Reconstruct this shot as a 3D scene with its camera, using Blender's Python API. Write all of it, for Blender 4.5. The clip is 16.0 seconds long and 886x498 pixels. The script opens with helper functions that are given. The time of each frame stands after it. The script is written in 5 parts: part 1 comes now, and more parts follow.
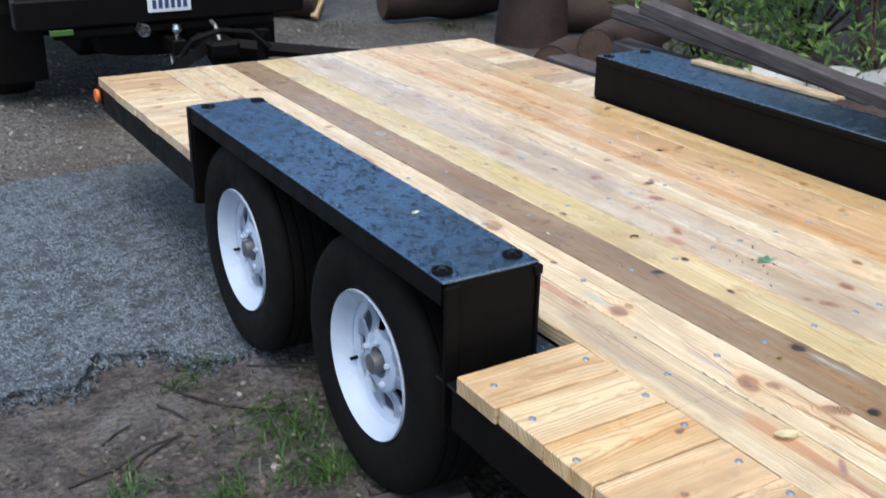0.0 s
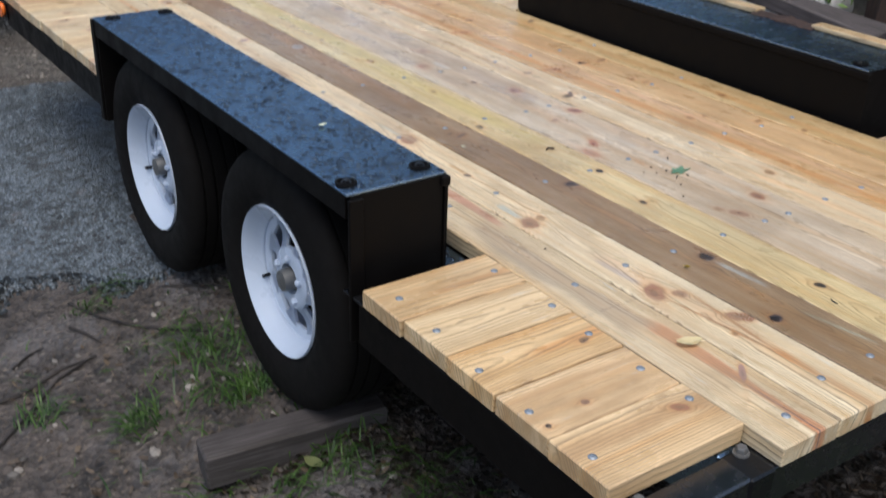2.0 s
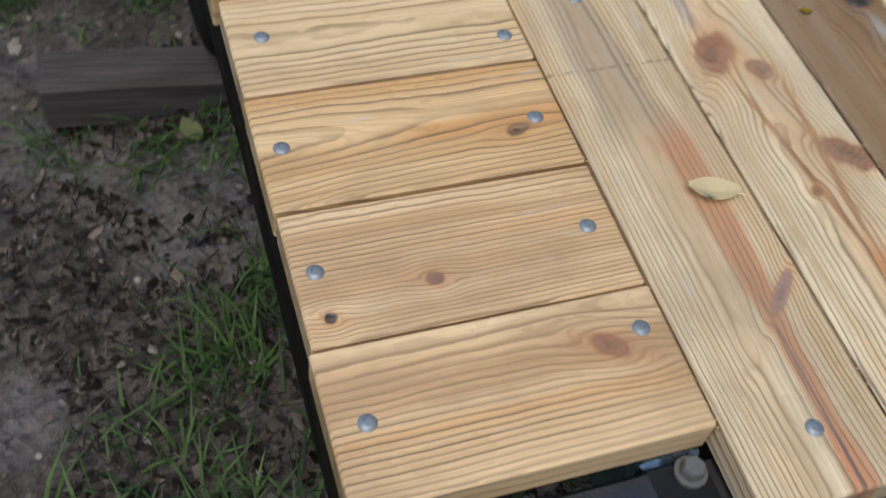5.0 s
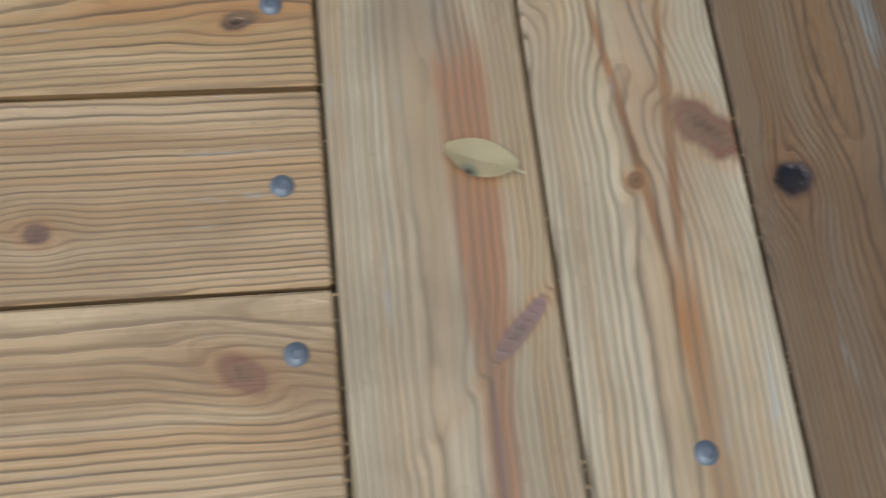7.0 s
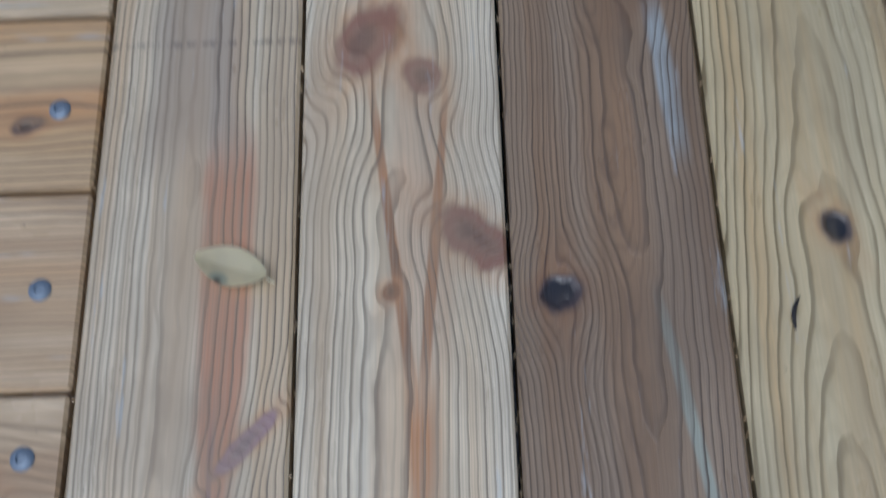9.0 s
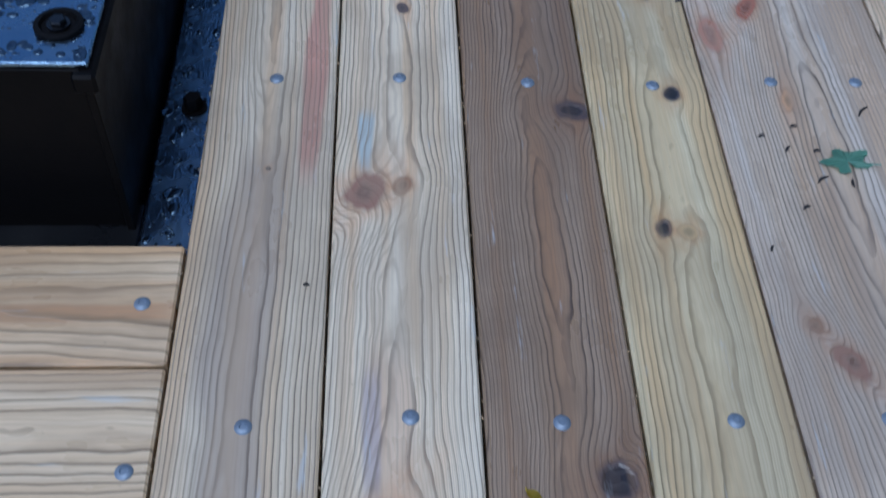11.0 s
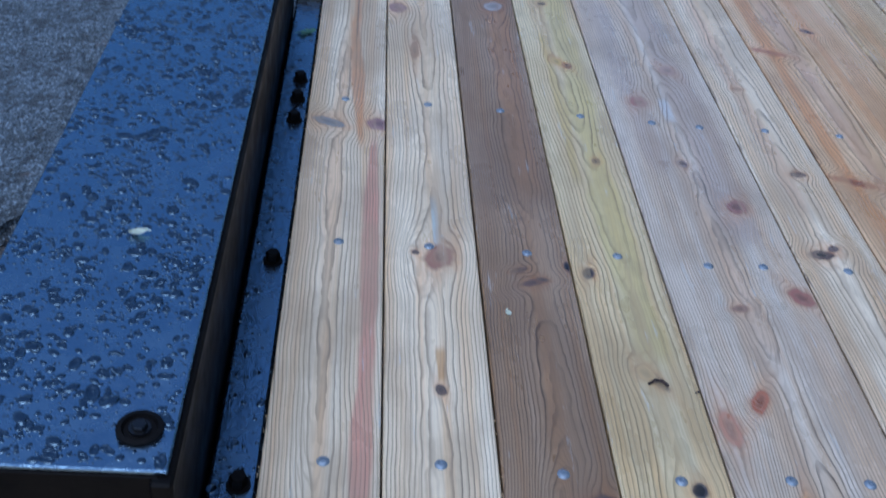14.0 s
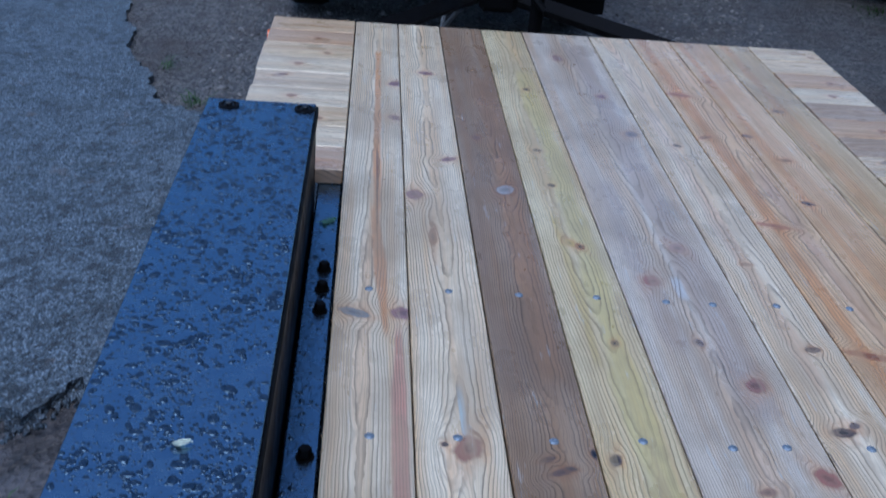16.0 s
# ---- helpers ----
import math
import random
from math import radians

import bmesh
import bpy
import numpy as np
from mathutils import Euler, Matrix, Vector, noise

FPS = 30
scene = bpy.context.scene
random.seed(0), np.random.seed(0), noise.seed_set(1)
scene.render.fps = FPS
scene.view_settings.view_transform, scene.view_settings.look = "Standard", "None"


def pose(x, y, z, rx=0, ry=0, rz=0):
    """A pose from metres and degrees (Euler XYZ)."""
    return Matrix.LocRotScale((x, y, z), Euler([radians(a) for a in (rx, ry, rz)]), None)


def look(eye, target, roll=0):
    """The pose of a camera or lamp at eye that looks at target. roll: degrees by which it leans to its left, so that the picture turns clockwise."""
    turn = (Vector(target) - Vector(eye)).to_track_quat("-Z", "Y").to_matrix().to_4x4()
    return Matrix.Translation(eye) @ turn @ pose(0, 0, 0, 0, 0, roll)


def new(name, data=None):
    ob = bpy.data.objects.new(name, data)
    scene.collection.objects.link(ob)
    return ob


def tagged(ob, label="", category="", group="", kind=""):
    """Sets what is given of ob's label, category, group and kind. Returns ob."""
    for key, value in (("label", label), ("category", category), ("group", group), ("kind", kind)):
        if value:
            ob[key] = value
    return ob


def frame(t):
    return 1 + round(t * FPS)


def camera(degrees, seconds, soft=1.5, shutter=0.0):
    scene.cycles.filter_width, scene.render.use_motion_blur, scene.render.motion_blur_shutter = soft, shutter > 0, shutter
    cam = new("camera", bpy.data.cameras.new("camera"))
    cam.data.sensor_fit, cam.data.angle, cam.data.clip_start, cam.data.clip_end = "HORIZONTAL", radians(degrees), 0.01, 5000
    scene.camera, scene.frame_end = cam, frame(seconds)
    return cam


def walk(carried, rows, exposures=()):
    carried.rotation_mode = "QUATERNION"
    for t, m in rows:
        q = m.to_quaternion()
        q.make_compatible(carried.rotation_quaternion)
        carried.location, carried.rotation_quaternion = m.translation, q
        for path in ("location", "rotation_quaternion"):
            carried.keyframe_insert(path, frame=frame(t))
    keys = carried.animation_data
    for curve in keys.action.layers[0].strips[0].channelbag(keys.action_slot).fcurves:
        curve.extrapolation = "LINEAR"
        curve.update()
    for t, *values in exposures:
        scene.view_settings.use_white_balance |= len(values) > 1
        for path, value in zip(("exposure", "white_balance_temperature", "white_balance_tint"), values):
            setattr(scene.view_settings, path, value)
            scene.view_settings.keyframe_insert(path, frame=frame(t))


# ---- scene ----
cam = camera(46.4, 16.0, 1.5, 0.65)
PATH = [
    (0, (-1.2911, -0.8186, 1.6572), (-0.3196, 0.7506, 0.8867), 1.06),
    (0.5, (-1.2802, -0.8197, 1.6469), (-0.2895, 0.7135, 0.8297), 0.72),
    (1, (-1.2659, -0.8300, 1.6471), (-0.2475, 0.6763, 0.8141), 0.78),
    (1.5, (-1.2469, -0.8442, 1.6414), (-0.2011, 0.6354, 0.7945), 1.22),
    (2, (-1.2119, -0.8363, 1.6216), (-0.1791, 0.6190, 0.7186), 1.85),
    (2.5, (-1.1358, -0.7423, 1.5856), (-0.1742, 0.6867, 0.5692), 2.27),
    (3, (-1.0140, -0.6204, 1.5261), (-0.0713, 0.7074, 0.3649), 3.17),
    (3.5, (-0.8518, -0.5309, 1.4593), (0.0563, 0.7212, 0.1915), 6.36),
    (3.7, (-0.7641, -0.5194, 1.4307), (0.0988, 0.7408, 0.1394), 6.98),
    (5.8, (-0.2698, -0.1435, 1.2764), (0.0000, 0.7709, -0.4818), 12.67),
    (6, (-0.2350, -0.1369, 1.2541), (-0.0205, 0.7448, -0.5282), 12.51),
    (6.5, (-0.1189, -0.1241, 1.2350), (0.0716, 0.6954, -0.5794), 10.89),
    (7, (-0.0240, -0.0629, 1.2370), (0.2557, 0.6178, -0.6227), 17.49),
    (7.5, (0.0617, -0.0402, 1.2240), (0.3105, 0.5500, -0.6707), 17.74),
    (8, (0.1658, -0.0445, 1.2168), (0.2506, 0.5469, -0.6919), 4.26),
    (8.5, (0.2276, -0.0317, 1.2327), (0.2261, 0.6066, -0.6628), -2.65),
    (9, (0.2507, -0.0186, 1.2664), (0.2181, 0.7064, -0.5973), -4.25),
    (9.5, (0.2500, 0.0090, 1.3189), (0.2462, 0.9572, -0.4420), -1.69),
    (10, (0.2506, 0.0328, 1.3710), (0.2548, 1.1251, -0.3044), -1.02),
    (12.3, (0.1064, 0.1020, 1.4795), (0.3414, 1.4914, 0.0602), 9.16),
    (12.5, (0.1012, 0.1093, 1.4882), (0.3339, 1.5327, 0.1027), 9.14),
    (13, (0.0932, 0.1213, 1.5172), (0.3115, 1.6177, 0.2083), 8.79),
    (13.5, (0.0931, 0.1228, 1.5371), (0.2875, 1.6741, 0.2898), 7.99),
    (14, (0.0802, 0.1277, 1.5598), (0.2708, 1.7229, 0.3687), 7.77),
    (14.5, (0.0664, 0.1311, 1.5836), (0.2528, 1.7693, 0.4515), 7.66),
    (15, (0.0532, 0.1315, 1.6084), (0.2355, 1.8092, 0.5351), 7.33),
    (15.5, (0.0440, 0.1278, 1.6250), (0.2181, 1.8427, 0.6107), 6.35),
    (16, (0.0398, 0.1232, 1.6401), (0.2045, 1.8755, 0.6900), 5.29),
]
walk(cam, [(t, look(eye, target, roll)) for t, eye, target, roll in PATH],
     [(0, 0.98, 6350, 6), (0.5, 0.78, 6550, 7), (1.5, 0.57, 6700, 8), (3.7, 0.55, 6750, 8), (5.8, -0.16, 6750, 6), (7.0, -0.43, 6400, 5), (8.0, -0.53, 5800, 6), (9.0, -0.46, 5300, 7), (10.2, -0.37, 4930, 8), (12.3, -0.13, 4740, 8), (16, -0.05, 4740, 9)])

# ---- world and light: a wet, overcast evening under open sky ----
world = bpy.data.worlds.new("sky")
scene.world = world
world.use_nodes = True
wn, wl = world.node_tree.nodes, world.node_tree.links
sky = wn.new("ShaderNodeTexSky")
sky.sky_type, sky.sun_disc = "NISHITA", False
sky.sun_elevation, sky.sun_rotation = radians(68), radians(211)
sky.air_density, sky.dust_density, sky.ozone_density = 1.0, 3.0, 1.5
wl.new(sky.outputs[0], wn["Background"].inputs[0])
wn["Background"].inputs[1].default_value = 0.14
sun = new("sun", bpy.data.lights.new("sun", "SUN"))
sun.data.energy, sun.data.angle, sun.data.color = 1.4, radians(45), (1.0, 0.95, 0.88)
sun.matrix_world = pose(0, 0, 8, 22, 0, -31)

H = 0.62      # top of the deck
T = 0.038     # thickness of the boards
G = 0.06      # the ground
P = 0.1425    # pitch of the boards
FRONT = 3.608  # front edge of the deck
rnd = random.Random(7)

# ---- materials ----


class Net:
    """A small helper to write node materials."""

    def __init__(self, name):
        self.mat = bpy.data.materials.new(name)
        self.mat.use_nodes = True
        self.nodes, self.links = self.mat.node_tree.nodes, self.mat.node_tree.links
        self.bsdf = self.nodes["Principled BSDF"]
        self.xyz = self.nodes.new("ShaderNodeTexCoord").outputs["Object"]

    def put(self, socket, value):
        if isinstance(value, bpy.types.NodeSocket):
            self.links.new(value, socket)
        elif value is not None:
            socket.default_value = value

    def math(self, op, a, b=None, c=None):
        n = self.nodes.new("ShaderNodeMath")
        n.operation = op
        for i, value in enumerate((a, b, c)):
            self.put(n.inputs[i], value)
        return n.outputs[0]

    def vec(self, op, a, b=None):
        n = self.nodes.new("ShaderNodeVectorMath")
        n.operation = op
        self.put(n.inputs[0], a)
        self.put(n.inputs[1], b)
        return n.outputs["Value"] if op in ("LENGTH", "DISTANCE", "DOT_PRODUCT") else n.outputs[0]

    def scaled(self, v, s, off=(0, 0, 0)):
        return self.vec("ADD", self.vec("MULTIPLY", v, s), off)

    def noise(self, v, scale=1.0, detail=2.0, rough=0.5, color=False):
        n = self.nodes.new("ShaderNodeTexNoise")
        self.put(n.inputs["Vector"], v)
        n.inputs["Scale"].default_value, n.inputs["Detail"].default_value, n.inputs["Roughness"].default_value = scale, detail, rough
        return n.outputs["Color" if color else "Fac"]

    def voronoi(self, v, scale, feature="F1", out="Distance"):
        n = self.nodes.new("ShaderNodeTexVoronoi")
        n.feature = feature
        self.put(n.inputs["Vector"], v)
        n.inputs["Scale"].default_value = scale
        return n.outputs[out]

    def span(self, v, a, b, c=0.0, d=1.0, smooth=True):
        n = self.nodes.new("ShaderNodeMapRange")
        n.interpolation_type = "SMOOTHSTEP" if smooth else "LINEAR"
        self.put(n.inputs[0], v)
        for i, value in enumerate((a, b, c, d)):
            n.inputs[1 + i].default_value = value
        return n.outputs[0]

    def mix(self, f, a, b, blend="MIX"):
        n = self.nodes.new("ShaderNodeMix")
        n.data_type, n.blend_type = "RGBA", blend
        self.put(n.inputs[0], f)
        for i, value in ((6, a), (7, b)):
            self.put(n.inputs[i], (*value, 1) if isinstance(value, tuple) and len(value) == 3 else value)
        return n.outputs[2]

    def ramp(self, f, stops):
        n = self.nodes.new("ShaderNodeValToRGB")
        e = n.color_ramp.elements
        while len(e) < len(stops):
            e.new(0.5)
        for el, (p, col) in zip(e, stops):
            el.position, el.color = p, (*col, 1)
        self.put(n.inputs[0], f)
        return n.outputs[0]

    def bump(self, h, strength=0.3, dist=0.01, normal=None):
        n = self.nodes.new("ShaderNodeBump")
        n.inputs["Strength"].default_value, n.inputs["Distance"].default_value = strength, dist
        self.put(n.inputs["Height"], h)
        if normal:
            self.put(n.inputs["Normal"], normal)
        return n.outputs[0]

    def out(self, color=None, rough=None, normal=None, metal=None, **more):
        b = self.bsdf.inputs
        self.put(b["Base Color"], (*color, 1) if isinstance(color, tuple) and len(color) == 3 else color)
        self.put(b["Roughness"], rough)
        self.put(b["Normal"], normal)
        self.put(b["Metallic"], metal)
        for key, value in more.items():
            self.put(b[key.replace("_", " ")], value)
        return self.mat


def wood(name, light, dark, seed, knots=(), streaks=(), rings=125.0, along="y", heart=0.07, wave=1.0, marks=()):
    """Flat-sawn pine: rings that open into arches along the board, bent round the knots.
    knots: (along, across, half length, half width, colour, core). streaks: (across, half width, from, to, colour, strength, and, where it slants, its lean)."""
    n = Net(name)
    sep = n.nodes.new("ShaderNodeSeparateXYZ")
    n.links.new(n.xyz, sep.inputs[0])
    u, v, w = (sep.outputs[1], sep.outputs[0], sep.outputs[2]) if along == "y" else (sep.outputs[0], sep.outputs[1], sep.outputs[2])
    comb = n.nodes.new("ShaderNodeCombineXYZ")
    for i, s in enumerate((u, v, w)):
        n.links.new(s, comb.inputs[i])
    q = comb.outputs[0]
    slow = n.noise(n.scaled(q, (0.55, 0.8, 0.8), (seed * 3.7, seed, 0)), 1.0, 1.6)
    wig = n.noise(n.scaled(q, (4.2, 9.0, 6.0), (seed, seed * 2.3, 0)), 1.0, 4.0, 0.55)
    rag = n.noise(n.scaled(q, (42.0, 55.0, 20.0), (seed * 0.7, seed * 1.3, 0)), 1.0, 3.0, 0.5)
    tone = n.noise(n.scaled(q, (70.0, 130.0, 60.0), (seed * 0.3, seed * 1.1, 0)), 1.0, 3.0, 0.6)
    masks, across = [], v
    for i, (ku, kv, ru, rv, col, core, *tilt) in enumerate(knots):
        turn = tilt[0] if tilt else 0.5 * math.sin(seed + 5 * i)
        c, s = math.cos(turn), math.sin(turn)
        p = n.vec("SUBTRACT", q, (ku, kv, 0))
        a, b = n.vec("DOT_PRODUCT", p, (c / ru, s / ru, 0)), n.vec("DOT_PRODUCT", p, (-s / rv, c / rv, 0))
        held = n.math("DIVIDE", b, n.math("SQRT", n.math("MULTIPLY_ADD", b, b, 0.5)))
        near = n.math("MULTIPLY", n.span(n.math("ABSOLUTE", a), 4.5, 0.2), n.span(n.math("ABSOLUTE", b), 5.0, 0.8))
        across = n.math("SUBTRACT", across, n.math("MULTIPLY", n.math("MULTIPLY", held, near), rv * 0.85))
        d = n.math("SQRT", n.math("MULTIPLY_ADD", a, a, n.math("MULTIPLY", b, b)))
        d = n.math("ADD", d, n.math("MULTIPLY", n.math("SUBTRACT", rag, 0.5), 0.95))
        tail = n.math("MULTIPLY", n.span(n.math("ABSOLUTE", b), 1.5, 0.3), n.span(n.math("ABSOLUTE", a), 4.2, 0.6))
        masks.append((d, col, core, tail))
    depth = n.math("MULTIPLY_ADD", n.math("SUBTRACT", slow, 0.42), 0.45 * wave, 0.03)
    mid = n.math("ADD", n.math("MULTIPLY_ADD", n.math("SUBTRACT", slow, 0.5), 0.12, heart), n.math("MULTIPLY", w, 0.5))
    off = n.math("SUBTRACT", across, mid)
    ring = n.math("SQRT", n.math("ADD", n.math("MULTIPLY", off, off), n.math("MULTIPLY", depth, depth)))
    ring = n.math("ADD", ring, n.math("MULTIPLY", n.math("SUBTRACT", wig, 0.5), 0.010 + 0.016 * wave))
    wide = n.math("FRACT", n.math("MULTIPLY", ring, rings))
    year = n.nodes.new("ShaderNodeTexWhiteNoise")
    year.noise_dimensions = "1D"
    n.links.new(n.math("FLOOR", n.math("MULTIPLY", ring, rings)), year.inputs["W"])
    line = n.ramp(wide, [(0.0, (0, 0, 0)), (0.46, (0.03,) * 3), (0.70, (0.30,) * 3), (0.82, (0.95,) * 3), (0.91, (1, 1, 1)), (0.975, (0.9,) * 3), (1.0, (0, 0, 0))])
    patch = n.noise(n.scaled(q, (2.2, 14.0, 8.0), (seed * 1.9, 3, 0)), 1.0, 3.0)
    fibre = n.noise(n.scaled(q, (14.0, 520.0, 300.0), (seed, 0, 0)), 1.0, 2.0)
    amount = n.math("MULTIPLY", n.math("MULTIPLY", line, n.span(year.outputs["Value"], 0.0, 1.0, 0.55, 1.0)), n.span(patch, 0.30, 0.66, 0.6, 1.0))
    amount = n.math("MULTIPLY", amount, n.span(n.math("DIVIDE", n.math("ABSOLUTE", off), ring), 0.02, 0.35, 0.35, 1.0))
    fine = n.span(n.math("PINGPONG", n.math("MULTIPLY", n.math("ADD", ring, n.math("MULTIPLY", v, 0.3)), rings * 2.3), 0.5), 0.22, 0.46, 0.0, 0.32)
    bands = n.noise(n.scaled(q, (0.9, 34.0, 20.0), (seed * 2.1, 7, 0)), 1.0, 3.0)
    base = n.mix(n.span(patch, 0.32, 0.70), light, tuple(c * k for c, k in zip(light, (0.84, 0.78, 0.70))))
    base = n.mix(n.span(bands, 0.46, 0.64, 0.0, 0.5), base, tuple(c * f for c, f in zip(light, (0.84, 0.61, 0.38))))
    base = n.mix(n.span(bands, 0.46, 0.34, 0.0, 0.6), base, tuple(min(0.9, c * f) for c, f in zip(light, (1.06, 1.10, 1.16))))
    inner_wood = n.span(n.math("ADD", ring, n.math("MULTIPLY", n.math("SUBTRACT", patch, 0.5), 0.02)), 0.034, 0.027)
    base = n.mix(n.math("MULTIPLY", inner_wood, 0.55), base, tuple(c * f for c, f in zip(light, (0.88, 0.66, 0.48))))
    for sv, hw, u0, u1, col, k, *lean in streaks:
        where = n.math("MULTIPLY_ADD", n.math("SUBTRACT", u, u0), -lean[0], v) if lean else n.math("ADD", v, n.math("MULTIPLY", n.math("SUBTRACT", slow, 0.5), 0.05))
        e = n.math("ABSOLUTE", n.math("SUBTRACT", where, sv))
        soft = min(0.07, (u1 - u0) * 0.25)
        e = n.math("ADD", e, n.math("MULTIPLY", n.math("SUBTRACT", wig, 0.5), hw * 1.7))
        m = n.math("MULTIPLY", n.span(e, hw, hw * 0.45), n.math("MULTIPLY", n.span(u, u0, u0 + soft), n.span(u, u1, u1 - soft)))
        base = n.mix(n.math("MULTIPLY", m, k), base, col)
    col = n.mix(n.math("MULTIPLY", fine, n.span(patch, 0.35, 0.6, 1.0, 0.3)), base, dark)
    col = n.mix(amount, col, tuple(c * 0.52 for c in dark))
    col = n.mix(n.span(fibre, 0.25, 0.75, 0.0, 0.30), col, tuple(c * 0.55 for c in light))
    holes = 0.0
    for d, kc, core, tail in masks:
        halo = n.math("MULTIPLY", n.math("MAXIMUM", n.span(d, 2.2, 0.9), n.math("MULTIPLY", tail, 0.8)), n.span(tone, 0.30, 0.62, 0.45, 1.0))
        col = n.mix(n.math("MULTIPLY", halo, 0.5), col, tuple(a * f for a, f in zip(light, (0.66, 0.38, 0.21))))
        body = n.span(d, 1.10, 0.82)
        swirl = n.math("MULTIPLY_ADD", n.math("SINE", n.math("MULTIPLY", d, 10.0)), 0.05, n.span(patch, 0.30, 0.70, 0.95, 0.72))
        col = n.mix(n.math("MULTIPLY", body, swirl), col, n.mix(n.span(d, 0.15, 1.0), tuple(a * 0.62 for a in kc), tuple(min(0.8, a * f) for a, f in zip(kc, (1.25, 1.12, 1.1)))))
        col = n.mix(n.math("MULTIPLY", n.math("MULTIPLY", n.span(d, 1.25, 1.05), n.span(d, 0.60, 1.0)), 0.25), col, tuple(a * 0.4 for a in kc))
        if core > 0:
            inner = n.span(d, core, core * 0.6)
            col = n.mix(inner, col, (0.012, 0.012, 0.016))
            holes = n.math("ADD", holes, inner)
    specks = n.span(n.noise(n.scaled(q, (34.0, 48.0, 30.0), (seed, 9, 0)), 1.0, 5.0, 0.7), 0.675, 0.725)
    col = n.mix(n.math("MULTIPLY", specks, 0.6), col, (0.05, 0.035, 0.025))
    grime = n.noise(n.scaled(q, (5.0, 9.0, 9.0), (seed, 31, 0)), 1.0, 4.0, 0.6)
    col = n.mix(n.span(grime, 0.50, 0.70, 0.0, 0.34), col, tuple(c * f for c, f in zip(light, (0.42, 0.38, 0.33))))
    damp = n.noise(n.scaled(q, (3.2, 6.5, 5.0), (seed * 1.7, 53, 0)), 1.0, 5.0, 0.62)
    col = n.mix(n.span(damp, 0.46, 0.64, 0.0, 0.36), col, tuple(c * f for c, f in zip(light, (0.34, 0.30, 0.27))))
    stain = n.noise(n.scaled(q, (1.6, 26.0, 12.0), (seed * 5.1, 17, 0)), 1.0, 3.0, 0.6)
    col = n.mix(n.span(stain, 0.52, 0.66, 0.0, 0.52), col, tuple(c * f for c, f in zip(light, (0.55, 0.48, 0.42))))
    for at in marks:  # faint dotted lines left across the board by the packing strap
        m = n.math("MULTIPLY", n.span(n.math("ABSOLUTE", n.math("SUBTRACT", u, at)), 0.0040, 0.0006), n.span(n.noise(n.scaled(q, (120.0, 190.0, 60.0)), 1.0, 2.0), 0.45, 0.60))
        col = n.mix(n.math("MULTIPLY", m, 0.45), col, (0.08, 0.072, 0.066))
    scuff = n.noise(n.scaled(q, (7.0, 60.0, 30.0), (seed * 2.9, 41, 0)), 1.0, 4.0, 0.65)
    col = n.mix(n.span(scuff, 0.62, 0.72, 0.0, 0.45), col, (0.52, 0.56, 0.56))
    height = n.math("SUBTRACT", n.math("MULTIPLY_ADD", fibre, 0.25, n.math("MULTIPLY", line, 0.4)), n.math("MULTIPLY", holes, 2.5))
    rough = n.math("ADD", n.span(grime, 0.3, 0.7, 0.22, 0.42), n.math("MULTIPLY", line, 0.08))
    return n.out(col, rough, n.bump(height, 0.35, 0.002), IOR=1.62)


RED, DARK, BROWN = (0.25, 0.125, 0.082), (0.055, 0.045, 0.05), (0.24, 0.13, 0.06)
PINK, ORANGE, GREY = (0.50, 0.24, 0.13), (0.56, 0.24, 0.065), (0.33, 0.26, 0.20)
PALE, STRAW, YELLOW = (0.84, 0.72, 0.51), (0.77, 0.61, 0.38), (0.73, 0.62, 0.38)
LATE, LATEY = (0.25, 0.15, 0.075), (0.33, 0.22, 0.075)
MARK = 0.394
Y0 = -0.078  # rear end of the long boards


BLUE, VIOLET, FAN = (0.47, 0.60, 0.62), (0.21, 0.12, 0.14), (0.38, 0.20, 0.13)
B4, B5, B6, B7, B8 = 4 * P, 4 * P + 0.235, 5 * P + 0.235, 6 * P + 0.235, 7 * P + 0.235


def at(left, *marks):
    """Knots given as (x, y, half length, half width, colour, core, turn) on the board whose left edge is given."""
    return [(y - Y0, x - left, ru, rv, col, core, *turn) for x, y, ru, rv, col, core, *turn in marks]


